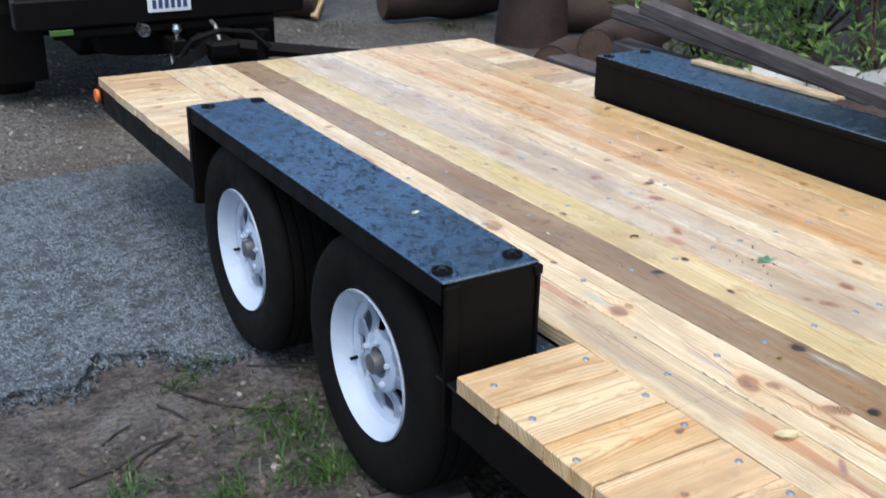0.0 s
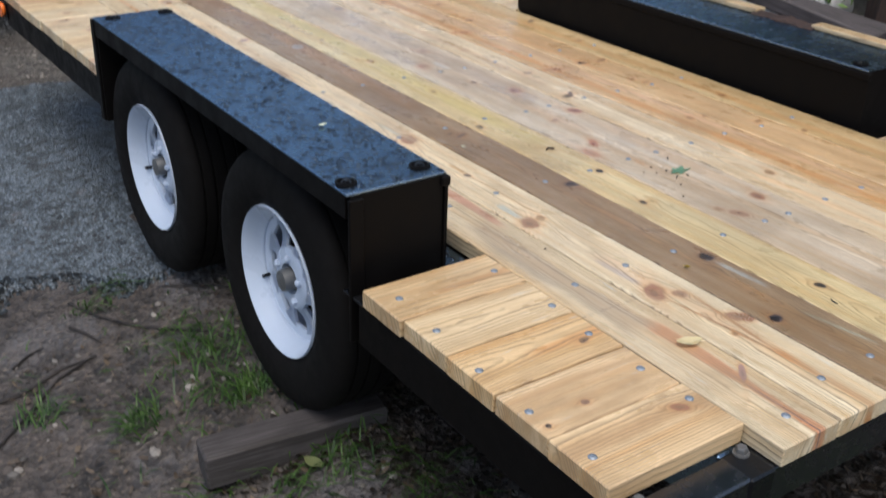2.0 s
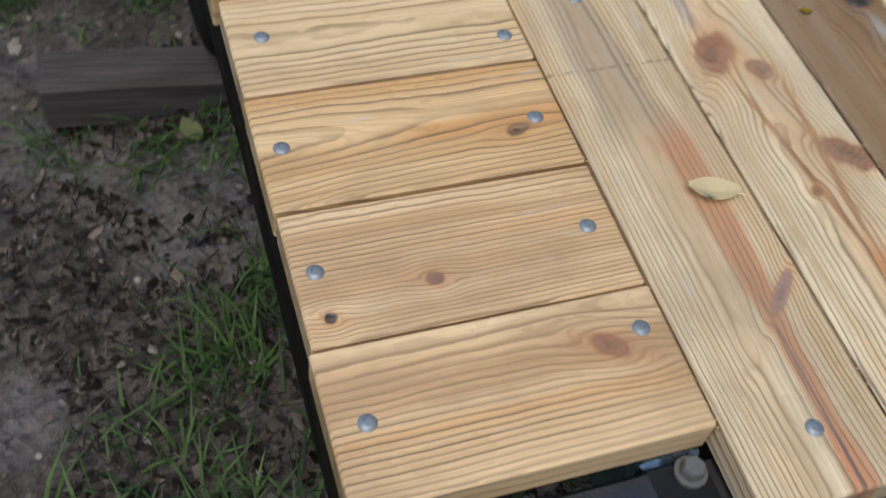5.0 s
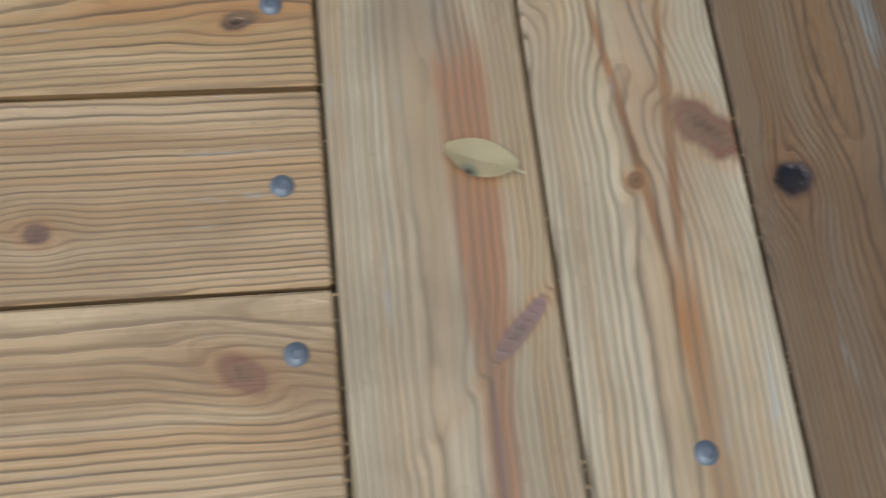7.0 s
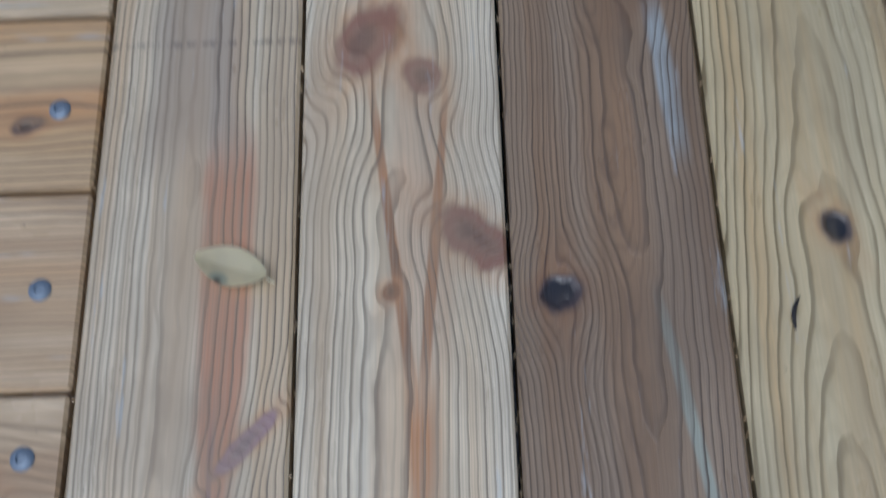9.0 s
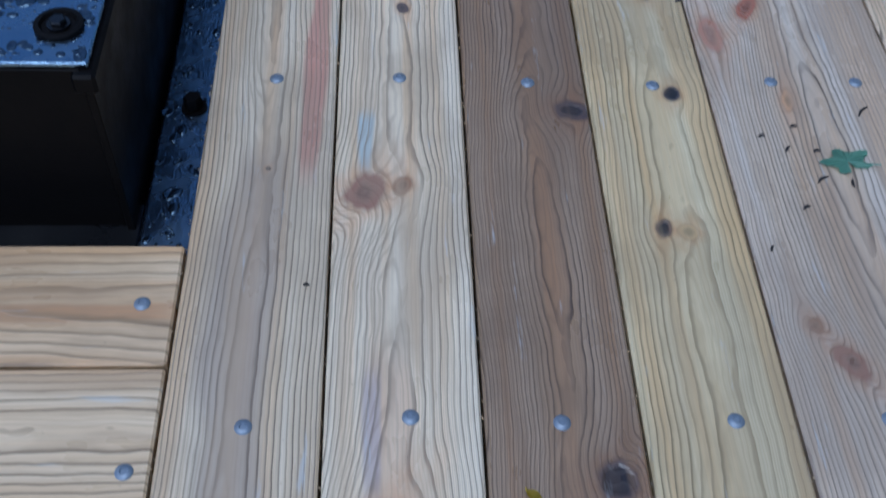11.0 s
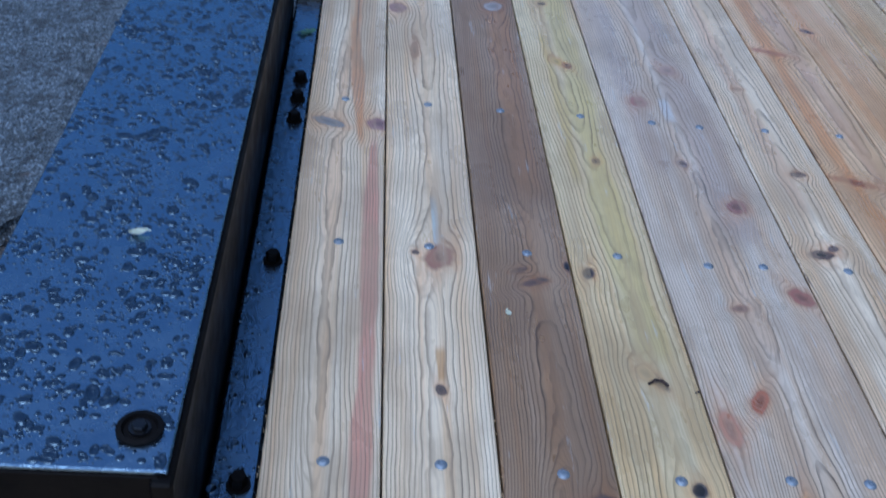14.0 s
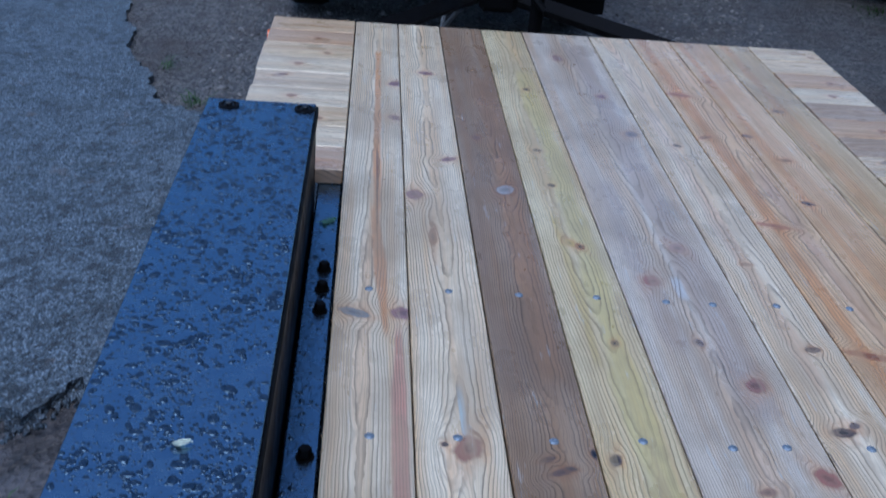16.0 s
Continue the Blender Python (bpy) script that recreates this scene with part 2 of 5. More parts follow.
long_boards = [  # left edge, width, material
    (0.0, 0.1395, wood("pine_grey_pink", (0.77, 0.66, 0.47), (0.19, 0.12, 0.065), 1, at(0, (0.040, 1.745, 0.013, 0.030, (0.17, 0.20, 0.22), 0.0), (0.128, 1.748, 0.020, 0.020, VIOLET, 0.0), (0.112, 0.106, 0.030, 0.0060, (0.27, 0.18, 0.20), 0.0, 0.75),
        (0.129, 3.0, 0.020, 0.022, VIOLET, 0.0), (0.127, 2.73, 0.016, 0.024, VIOLET, 0.0), (0.072, 0.815, 0.003, 0.003, DARK, 0.9)),
        [(0.090, 0.019, -0.2, 0.43, (0.56, 0.235, 0.11), 0.95), (0.062, 0.042, 0.35, 0.95, GREY, 0.7), (0.114, 0.014, 0.85, 1.8, (0.54, 0.25, 0.17), 0.9), (0.100, 0.014, 1.72, 2.30, ORANGE, 0.85, -0.05), (0.078, 0.012, 2.2, 3.4, ORANGE, 0.8), (0.078, 0.003, 2.15, 2.62, (0.14, 0.05, 0.03), 0.8), (0.088, 0.0035, -0.2, 0.22, (0.14, 0.08, 0.11), 0.85)], 225, wave=0.10, marks=(MARK - Y0 + 0.006,))),
    (P, 0.1395, wood("pine_pale", PALE, (0.17, 0.10, 0.055), 2, at(P, (0.175, 0.782, 0.026, 0.021, RED, 0.0, 0.5), (0.214, 0.790, 0.013, 0.010, BROWN, 0.0), (0.187, 0.397, 0.034, 0.019, RED, 0.0, 0.55), (0.228, 0.366, 0.017, 0.013, RED, 0.0), (0.262, 0.240, 0.030, 0.016, RED, 0.0, -0.85),
        (0.204, 0.204, 0.007, 0.006, BROWN, 0.0), (0.224, 1.366, 0.030, 0.021, RED, 0.0), (0.217, 1.082, 0.010, 0.007, DARK, 0.0), (0.253, 2.47, 0.011, 0.022, VIOLET, 0.0), (0.163, 2.26, 0.024, 0.020, VIOLET, 0.0), (0.198, 2.06, 0.045, 0.008, BROWN, 0.0, 0.0), (0.218, 3.11, 0.014, 0.024, VIOLET, 0.0), (0.188, 1.374, 0.006, 0.006, DARK, 0.0)),
        [(0.078, 0.022, 0.2, 0.50, (0.68, 0.46, 0.29), 0.55), (0.060, 0.028, 0.42, 0.70, (0.60, 0.40, 0.24), 0.6), (0.0785, 0.013, -0.2, 0.25, (0.52, 0.20, 0.045), 0.95), (0.078, 0.0042, 0.19, 0.46, (0.42, 0.17, 0.05), 0.95, -0.12), (0.080, 0.0040, 0.19, 0.46, (0.42, 0.17, 0.05), 0.95, 0.09),
         (0.082, 0.008, 1.445, 1.62, BLUE, 0.95), (0.032, 0.011, 0.875, 0.99, BLUE, 0.9), (0.076, 0.008, 1.165, 1.25, (0.50, 0.28, 0.09), 0.85), (0.042, 0.010, 0.50, 0.66, (0.42, 0.36, 0.36), 0.7)], 215, wave=0.14)),
    (2 * P, 0.1395, wood("pine_brown", (0.35, 0.25, 0.155), (0.075, 0.040, 0.024), 3, at(2 * P, (0.316, 0.199, 0.014, 0.014, DARK, 0.95), (0.398, 0.452, 0.020, 0.018, DARK, 0.9),
        (0.407, 0.904, 0.015, 0.022, DARK, 0.6), (0.361, 1.316, 0.007, 0.020, (0.08, 0.06, 0.06), 0.0), (0.345, 1.345, 0.005, 0.014, (0.08, 0.06, 0.06), 0.0), (0.379, 1.325, 0.005, 0.010, (0.09, 0.07, 0.06), 0.0), (0.378, 2.31, 0.026, 0.020, (0.34, 0.36, 0.36), 0.0), (0.335, 2.62, 0.012, 0.010, (0.13, 0.08, 0.07), 0.0), (0.420, 1.362, 0.011, 0.005, DARK, 0.7, 0.0)),
        [(0.122, 0.0065, 0.10, 0.29, (0.40, 0.43, 0.34), 0.85, -0.16), (0.122, 0.010, 0.36, 0.52, (0.46, 0.51, 0.50), 0.8, -0.08), (0.10, 0.03, 1.6, 3.2, (0.36, 0.19, 0.08), 0.7)], 290, heart=0.09, wave=0.40)),
    (3 * P, 0.1395, wood("pine_yellow", YELLOW, LATEY, 4, at(3 * P, (0.503, 0.240, 0.014, 0.010, DARK, 0.85), (0.483, 0.732, 0.013, 0.009, DARK, 0.75), (0.508, 0.728, 0.010, 0.011, (0.50, 0.38, 0.18), 0.0), (0.525, 0.934, 0.012, 0.011, DARK, 0.95),
        (0.514, 1.120, 0.018, 0.008, DARK, 0.55), (0.498, 1.135, 0.016, 0.012, (0.55, 0.42, 0.20), 0.0), (0.451, 1.348, 0.016, 0.010, DARK, 0.85), (0.493, 2.35, 0.011, 0.009, DARK, 0.8), (0.487, 2.56, 0.010, 0.014, DARK, 0.7), (0.512, 2.045, 0.014, 0.010, BROWN, 0.3), (0.492, 2.06, 0.018, 0.010, (0.45, 0.33, 0.10), 0.0),
        (0.515, 1.676, 0.010, 0.008, (0.16, 0.12, 0.07), 0.4), (0.515, 3.02, 0.012, 0.010, DARK, 0.5)),
        [(0.095, 0.035, 1.2, 3.3, (0.54, 0.44, 0.15), 0.7), (0.05, 0.012, 1.65, 2.3, (0.50, 0.37, 0.10), 0.6)], 215, wave=0.24)),
    (B4, 0.232, wood("pine_wide_grey", (0.66, 0.57, 0.45), (0.18, 0.12, 0.078), 5, at(B4, (0.636, 0.570, 0.022, 0.013, RED, 0.0), (0.611, 0.612, 0.010, 0.009, BROWN, 0.0), (0.755, 0.615, 0.020, 0.016, RED, 0.0), (0.592, 1.040, 0.034, 0.014, FAN, 0.0, 0.0),
        (0.648, 1.093, 0.026, 0.011, (0.32, 0.12, 0.07), 0.0, 0.5), (0.780, 1.322, 0.022, 0.017, (0.28, 0.13, 0.10), 0.0), (0.672, 1.286, 0.008, 0.014, (0.24, 0.15, 0.11), 0.0), (0.638, 1.912, 0.022, 0.018, (0.28, 0.14, 0.11), 0.0), (0.743, 1.560, 0.022, 0.018, (0.24, 0.13, 0.11), 0.0), (0.675, 1.69, 0.012, 0.010, (0.14, 0.12, 0.12), 0.0),
        (0.729, 2.06, 0.018, 0.016, (0.34, 0.25, 0.20), 0.0), (0.660, 0.925, 0.020, 0.007, (0.50, 0.32, 0.16), 0.0, 0.1), (0.738, 3.0, 0.014, 0.014, VIOLET, 0.0), (0.765, 2.71, 0.020, 0.018, (0.20, 0.19, 0.20), 0.0), (0.656, 3.34, 0.03, 0.016, VIOLET, 0.0)),
        [(0.16, 0.045, 1.5, 3.6, (0.40, 0.31, 0.25), 0.7), (0.06, 0.03, 1.7, 2.5, (0.36, 0.27, 0.22), 0.5), (0.118, 0.014, 1.91, 2.02, (0.70, 0.74, 0.76), 0.7)], 205, heart=0.13, wave=0.45)),
    (B5, 0.1395, wood("pine_whitish", (0.80, 0.68, 0.49), (0.18, 0.11, 0.06), 6, at(B5, (0.850, 1.436, 0.012, 0.024, DARK, 0.5), (0.878, 1.455, 0.008, 0.012, (0.12, 0.10, 0.10), 0.0), (0.890, 1.680, 0.009, 0.016, DARK, 0.0), (0.9, 0.7, 0.015, 0.012, BROWN, 0.0), (0.878, 2.645, 0.010, 0.012, DARK, 0.0), (0.862, 2.0, 0.008, 0.012, BROWN, 0.0)),
        [(0.055, 0.02, 1.6, 3.6, (0.60, 0.40, 0.26), 0.5)], 200, wave=0.28)),
    (B6, 0.1395, wood("pine_orange_edge", (0.74, 0.53, 0.31), LATE, 7, at(B6, (0.995, 1.666, 0.011, 0.042, (0.30, 0.12, 0.06), 0.0, 0.3), (0.990, 2.19, 0.010, 0.038, (0.32, 0.13, 0.07), 0.0, 0.3), (0.976, 2.715, 0.009, 0.024, RED, 0.0), (1.085, 1.09, 0.008, 0.012, BROWN, 0.0), (1.03, 1.1, 0.012, 0.010, BROWN, 0.0), (0.985, 3.05, 0.014, 0.036, (0.30, 0.12, 0.07), 0.0)),
        [(0.045, 0.022, -0.2, 3.8, ORANGE, 0.75), (0.10, 0.02, 0.4, 2.6, (0.62, 0.42, 0.30), 0.5)], 165, heart=0.10, wave=0.25)),
    (B7, 0.1395, wood("pine_clear", (0.74, 0.54, 0.32), LATE, 8, at(B7, (1.120, 2.322, 0.010, 0.018, DARK, 0.4), (1.125, 1.681, 0.013, 0.020, (0.09, 0.05, 0.035), 0.5), (1.205, 1.671, 0.010, 0.026, (0.15, 0.07, 0.04), 0.3), (1.146, 1.463, 0.008, 0.014, BROWN, 0.0), (1.166, 1.418, 0.008, 0.013, BROWN, 0.0), (1.102, 2.745, 0.010, 0.016, (0.14, 0.10, 0.10), 0.0), (1.152, 2.586, 0.010, 0.020, BROWN, 0.0), (1.187, 0.98, 0.009, 0.012, BROWN, 0.0), (1.116, 3.19, 0.010, 0.016, BROWN, 0.0)),
        [(0.08, 0.025, 0.3, 3.8, (0.60, 0.36, 0.18), 0.6), (0.035, 0.016, 1.6, 3.8, ORANGE, 0.6)], 170, heart=0.15, wave=0.25)),
    (B8, 0.1395, wood("pine_gold", (0.66, 0.51, 0.29), LATE, 9, at(B8, (1.30, 1.9, 0.012, 0.016, BROWN, 0.0), (1.28, 1.2, 0.014, 0.012, BROWN, 0.0), (1.262, 2.96, 0.012, 0.020, (0.18, 0.13, 0.09), 0.0), (1.32, 2.2, 0.01, 0.02, DARK, 0.0), (1.245, 0.86, 0.008, 0.012, BROWN, 0.0)),
        [(0.05, 0.022, 0.5, 3.8, (0.58, 0.29, 0.10), 0.7), (0.12, 0.015, -0.2, 3.8, (0.45, 0.32, 0.16), 0.5)], 170, heart=-0.02, wave=0.3)),
]


def ks(x, y, ru, rv, y0, x0, col=RED, core=0.0):
    return (x - x0, y - y0, ru, rv, col, core)


L0 = -0.303
short_mats = [
    wood("pine_short_a", (0.77, 0.57, 0.34), LATE, 11, [ks(-0.060, 0.088, 0.017, 0.010, 0, L0, (0.27, 0.10, 0.075))], [(0.085, 0.022, -0.1, 0.5, (0.60, 0.38, 0.20), 0.6)], 165, "x", 0.135, 0.16),
    wood("pine_short_b", (0.75, 0.55, 0.33), LATE, 12, [ks(-0.186, 0.187, 0.008, 0.007, P, L0, (0.16, 0.09, 0.09)), ks(-0.281, 0.168, 0.006, 0.006, P, L0, DARK, 0.9)], [(0.06, 0.03, -0.1, 0.5, (0.58, 0.40, 0.22), 0.5)], 215, "x", 0.15, 0.12),
    wood("pine_short_c", (0.75, 0.54, 0.30), LATE, 13, [ks(-0.056, 0.336, 0.013, 0.007, 2 * P, L0, DARK, 0.5)], [(0.07, 0.02, 0.1, 0.5, ORANGE, 0.6), (0.05, 0.02, -0.1, 0.5, (0.56, 0.33, 0.13), 0.5)], 190, "x", 0.07, 0.22),
    wood("pine_short_d", (0.75, 0.58, 0.36), (0.36, 0.24, 0.12), 14, [], [], 150, "x", 0.075, 0.5),
    wood("pine_short_e", (0.75, 0.57, 0.35), (0.38, 0.25, 0.12), 15, [], [(0.06, 0.012, 0.08, 0.34, (0.55, 0.25, 0.08), 0.7)], 120, "x", 0.06, 0.4),
    wood("pine_short_f", PALE, LATE, 16, [(0.12, 0.07, 0.014, 0.012, RED, 0.0)], [], 120, "x", 0.07, 0.4),
    wood("pine_short_g", STRAW, LATE, 17, [(0.2, 0.05, 0.012, 0.010, BROWN, 0.0)], [(0.08, 0.02, -0.1, 0.5, (0.56, 0.34, 0.16), 0.5)], 120, "x", 0.05, 0.4),
    wood("pine_short_h", (0.48, 0.36, 0.24), (0.24, 0.15, 0.09), 18, [], [], 130, "x", 0.08, 0.8),
    wood("pine_short_i", (0.70, 0.54, 0.38), LATE, 19, [(0.19, 0.035, 0.020, 0.022, (0.30, 0.13, 0.08), 0.0)], [(0.11, 0.02, -0.1, 0.2, (0.50, 0.26, 0.12), 0.6)], 150, "x", 0.05, 0.5),
    wood("pine_short_j", (0.76, 0.63, 0.44), LATE, 20, [(0.07, 0.10, 0.022, 0.010, (0.20, 0.15, 0.14), 0.0)], [(0.04, 0.015, -0.1, 0.5, (0.42, 0.32, 0.22), 0.6)], 170, "x", 0.10, 0.3),
    wood("pine_short_k", (0.66, 0.47, 0.29), LATE, 22, [(0.16, 0.06, 0.013, 0.010, BROWN, 0.0)], [(0.10, 0.03, -0.1, 0.5, (0.45, 0.30, 0.18), 0.5)], 160, "x", 0.03, 0.4),
]


def black_paint():
    n = Net("wet_black_paint")
    q = n.xyz
    big = n.noise(q, 9.0, 3.0)
    grit = n.noise(q, 420.0, 2.0)
    h = n.math("ADD", n.math("MULTIPLY", n.noise(q, 75.0, 3.0, 0.6), 0.35), n.math("MULTIPLY", grit, 0.12))
    dust = n.span(n.noise(q, 5.0, 4.0, 0.6), 0.5, 0.8, 0.0, 0.35)
    col = n.mix(dust, (0.008, 0.009, 0.012), (0.030, 0.027, 0.025))
    # Raised IOR and blue specular tint put a stronger sky reflection into the paint.
    return n.out(col, n.span(n.noise(q, 26.0, 4.0, 0.65), 0.3, 0.7, 0.14, 0.34), n.bump(h, 0.9, 0.0035), IOR=4.3, Specular_Tint=(0.52, 0.75, 1.0, 1.0))


def plain_paint(name, color, rough=0.45, spots=0.25, scale=14.0, ior=1.5, metal=0.0, spec=0.5):
    n = Net(name)
    a, b = n.noise(n.xyz, scale, 4.0, 0.6), n.noise(n.xyz, scale * 14, 2.0)
    col = n.mix(n.span(a, 0.40, 0.72, 0.0, spots), color, tuple(c * 0.6 + 0.002 for c in color))
    col = n.mix(n.span(b, 0.62, 0.75, 0.0, spots), col, tuple(min(1.0, c * 1.4 + 0.003) for c in color))
    return n.out(col, n.span(a, 0.3, 0.7, rough - 0.08, rough + 0.1), n.bump(b, 0.12, 0.002), metal, IOR=ior, Specular_IOR_Level=spec)


def water_drop():
    n = Net("rain_drop_on_black")
    # The same blue tint puts the sky's colour into the drops.
    return n.out((0.004, 0.005, 0.008), 0.22, None, IOR=2.1, Specular_Tint=(0.52, 0.75, 1.0, 1.0))


WET, DROP = black_paint(), water_drop()
BLACK = plain_paint("black_steel_paint", (0.0035, 0.003, 0.003), 0.5, 0.12, spec=0.10)
# The duller steel reflects less than WET; it carries the wheel well's shade.
DULL_DAMP = plain_paint("dull_damp_steel", (0.0035, 0.004, 0.0055), 0.34, 0.5, 22.0, ior=1.45)
WETTER = plain_paint("wet_black_steel", (0.004, 0.005, 0.008), 0.22, 0.5, 30.0, ior=1.9)
RUBBER = plain_paint("tyre_rubber", (0.0055, 0.005, 0.005), 0.75, 0.10, 20.0, spec=0.12)
WHITE = plain_paint("white_wheel_enamel", (0.46, 0.54, 0.67), 0.32, 0.10, 8.0)
ZINC = plain_paint("zinc_screw", (0.225, 0.265, 0.315), 0.46, 0.3, 90.0, metal=0.40)
STEEL = plain_paint("galvanised_steel", (0.15, 0.155, 0.16), 0.45, 0.3, 60.0, metal=0.5)
AMBER = plain_paint("amber_lens", (0.75, 0.16, 0.03), 0.25, 0.05)
TRUCK = plain_paint("black_truck_paint", (0.008, 0.009, 0.013), 0.18, 0.15, 5.0)
CHROME = plain_paint("dull_chrome", (0.60, 0.62, 0.64), 0.25, 0.2, 30.0, metal=1.0)
PLATE = plain_paint("plate_white", (0.62, 0.66, 0.74), 0.4, 0.05)
INK = plain_paint("plate_ink", (0.04, 0.05, 0.12), 0.4, 0.05)
GREEN_TAG = plain_paint("green_tag", (0.05, 0.12, 0.025), 0.4, 0.1)


def weathered(name, light, dark, along):
    n = Net(name)
    s = (6.0, 160.0, 160.0) if along == "x" else (160.0, 6.0, 160.0)
    a, b = n.noise(n.scaled(n.xyz, s), 1.0, 3.0), n.noise(n.xyz, 7.0, 4.0, 0.6)
    col = n.mix(n.span(a, 0.35, 0.65), light, dark)
    col = n.mix(n.span(b, 0.42, 0.72, 0.0, 0.55), col, tuple(c * 0.5 for c in dark))
    return n.out(col, 0.75, n.bump(a, 0.5, 0.003))


OLD = weathered("old_grey_timber", (0.062, 0.055, 0.056), (0.026, 0.022, 0.021), "x")
OLDY = weathered("dark_old_beam", (0.085, 0.074, 0.078), (0.034, 0.029, 0.031), "y")
BARK = weathered("red_brown_bark", (0.050, 0.026, 0.020), (0.016, 0.010, 0.009), "y")
TWIG = weathered("wet_black_twig", (0.030, 0.024, 0.022), (0.012, 0.010, 0.010), "y")
LOG_END = weathered("cut_log_end", (0.11, 0.062, 0.038), (0.045, 0.028, 0.018), "x")


def ground_material():
    n = Net("damp_dirt_and_gravel")
    q = n.xyz
    big, mid, fine = n.noise(q, 1.6, 4.0, 0.6), n.noise(q, 11.0, 5.0, 0.7), n.noise(q, 65.0, 4.0, 0.65)
    grit = n.voronoi(q, 45.0)
    bits = n.voronoi(n.scaled(q, (1.0, 0.35, 1.0)), 46.0, out="Color")
    dirt = n.mix(n.span(mid, 0.32, 0.68), (0.015, 0.012, 0.011), (0.096, 0.081, 0.074))
    dirt = n.mix(n.span(n.noise(q, 3.4, 5.0, 0.62), 0.47, 0.62, 0.0, 0.7), dirt, (0.126, 0.118, 0.122))
    dirt = n.mix(n.span(fine, 0.56, 0.68, 0.0, 0.6), dirt, (0.19, 0.16, 0.13))
    dirt = n.mix(n.span(n.noise(q, 26.0, 5.0, 0.7), 0.54, 0.70, 0.0, 0.75), dirt, (0.020, 0.017, 0.015))
    dirt = n.mix(n.span(fine, 0.45, 0.33, 0.0, 0.75), dirt, (0.016, 0.012, 0.010))
    gravel = n.mix(n.span(n.voronoi(q, 55.0, out="Color"), 0.2, 0.8), (0.050, 0.048, 0.047), (0.14, 0.13, 0.12))
    gravel = n.mix(n.span(big, 0.40, 0.66, 0.0, 0.7), gravel, (0.062, 0.050, 0.042))
    sep = n.nodes.new("ShaderNodeSeparateXYZ")
    n.links.new(q, sep.inputs[0])
    side = n.math("ADD", sep.outputs[1], n.math("MULTIPLY", n.math("SUBTRACT", mid, 0.5), 1.2))
    col = n.mix(n.span(side, 2.6, 3.4), dirt, gravel)
    h = n.math("ADD", n.math("MULTIPLY", fine, 0.5), n.math("MULTIPLY", grit, 0.6))
    h = n.math("ADD", h, n.math("MULTIPLY", n.span(bits, 0.3, 0.8), 0.3))
    return n.out(col, n.span(mid, 0.3, 0.7, 0.55, 0.9), n.bump(h, 1.0, 0.03))


def asphalt_material():
    n = Net("worn_wet_asphalt")
    q = n.xyz
    stone, d = n.voronoi(q, 118.0, out="Color"), n.voronoi(q, 118.0)
    big, pit, blotch = n.noise(q, 2.2, 4.0, 0.6), n.noise(q, 46.0, 4.0, 0.68), n.noise(q, 13.0, 6.0, 0.78)
    col = n.mix(n.span(stone, 0.20, 0.80), (0.046, 0.060, 0.075), (0.205, 0.255, 0.305))
    col = n.mix(n.span(d, 0.36, 0.62, 0.0, 0.7), col, (0.020, 0.021, 0.023))
    col = n.mix(n.span(big, 0.42, 0.70, 0.0, 0.4), col, (0.125, 0.158, 0.192))
    col = n.mix(n.span(blotch, 0.49, 0.60, 0.0, 0.85), col, (0.026, 0.029, 0.031))
    col = n.mix(n.span(pit, 0.52, 0.62, 0.0, 0.9), col, (0.011, 0.012, 0.014))
    col = n.mix(n.span(n.noise(q, 7.0, 5.0, 0.7), 0.60, 0.70, 0.0, 0.4), col, (0.115, 0.070, 0.045))
    h = n.math("ADD", n.math("MULTIPLY", d, -0.5), n.math("MULTIPLY", pit, -1.1))
    return n.out(col, n.span(big, 0.3, 0.7, 0.32, 0.55), n.bump(h, 1.0, 0.010))


def leafy(name, a, b, thin_part=0.35, mottle=0.4, spot=None):
    n = Net(name)
    info = n.nodes.new("ShaderNodeNewGeometry").outputs["Random Per Island"]
    col = n.mix(info, a, b)
    col = n.mix(n.span(n.noise(n.xyz, 30.0, 3.0), 0.4, 0.7, 0.0, mottle), col, tuple(c * 0.5 for c in a))
    if spot:  # a rotten patch
        far = n.vec("LENGTH", n.vec("SUBTRACT", n.xyz, (spot[0], spot[1], 0.004)))
        col = n.mix(n.span(far, spot[2] * 1.7, spot[2] * 0.9, 0.0, 0.55), col, (0.22, 0.32, 0.27))
        col = n.mix(n.span(far, spot[2], spot[2] * 0.5), col, (0.05, 0.035, 0.035))
    thin = n.nodes.new("ShaderNodeBsdfTranslucent")
    n.put(thin.inputs[0], col)
    both = n.nodes.new("ShaderNodeMixShader")
    both.inputs[0].default_value = thin_part
    n.out(col, 0.45)
    n.links.new(n.bsdf.outputs[0], both.inputs[1])
    n.links.new(thin.outputs[0], both.inputs[2])
    n.links.new(both.outputs[0], n.nodes["Material Output"].inputs[0])
    return n.mat


GROUND, ASPHALT = ground_material(), asphalt_material()
GRASS = leafy("grass_blades", (0.016, 0.048, 0.010), (0.085, 0.165, 0.038))
# Real mulch, coloured darker still for the shade beside the trailer.
SHADED_MULCH = leafy("shaded_rotted_mulch", (0.006, 0.005, 0.004), (0.036, 0.024, 0.017))
LITTER = leafy("dead_leaf_litter", (0.05, 0.035, 0.024), (0.17, 0.13, 0.095))
LEAVES = leafy("tree_leaves", (0.045, 0.11, 0.025), (0.24, 0.38, 0.11))
PINE_LEAF = leafy("dry_leaf", (0.84, 0.77, 0.52), (0.84, 0.77, 0.52), 0.1, 0.25, spot=(0.0135, -0.006, 0.0062))
GREEN_LEAF = leafy("green_leaf", (0.20, 0.40, 0.28), (0.20, 0.40, 0.28), 0.1, 0.4)
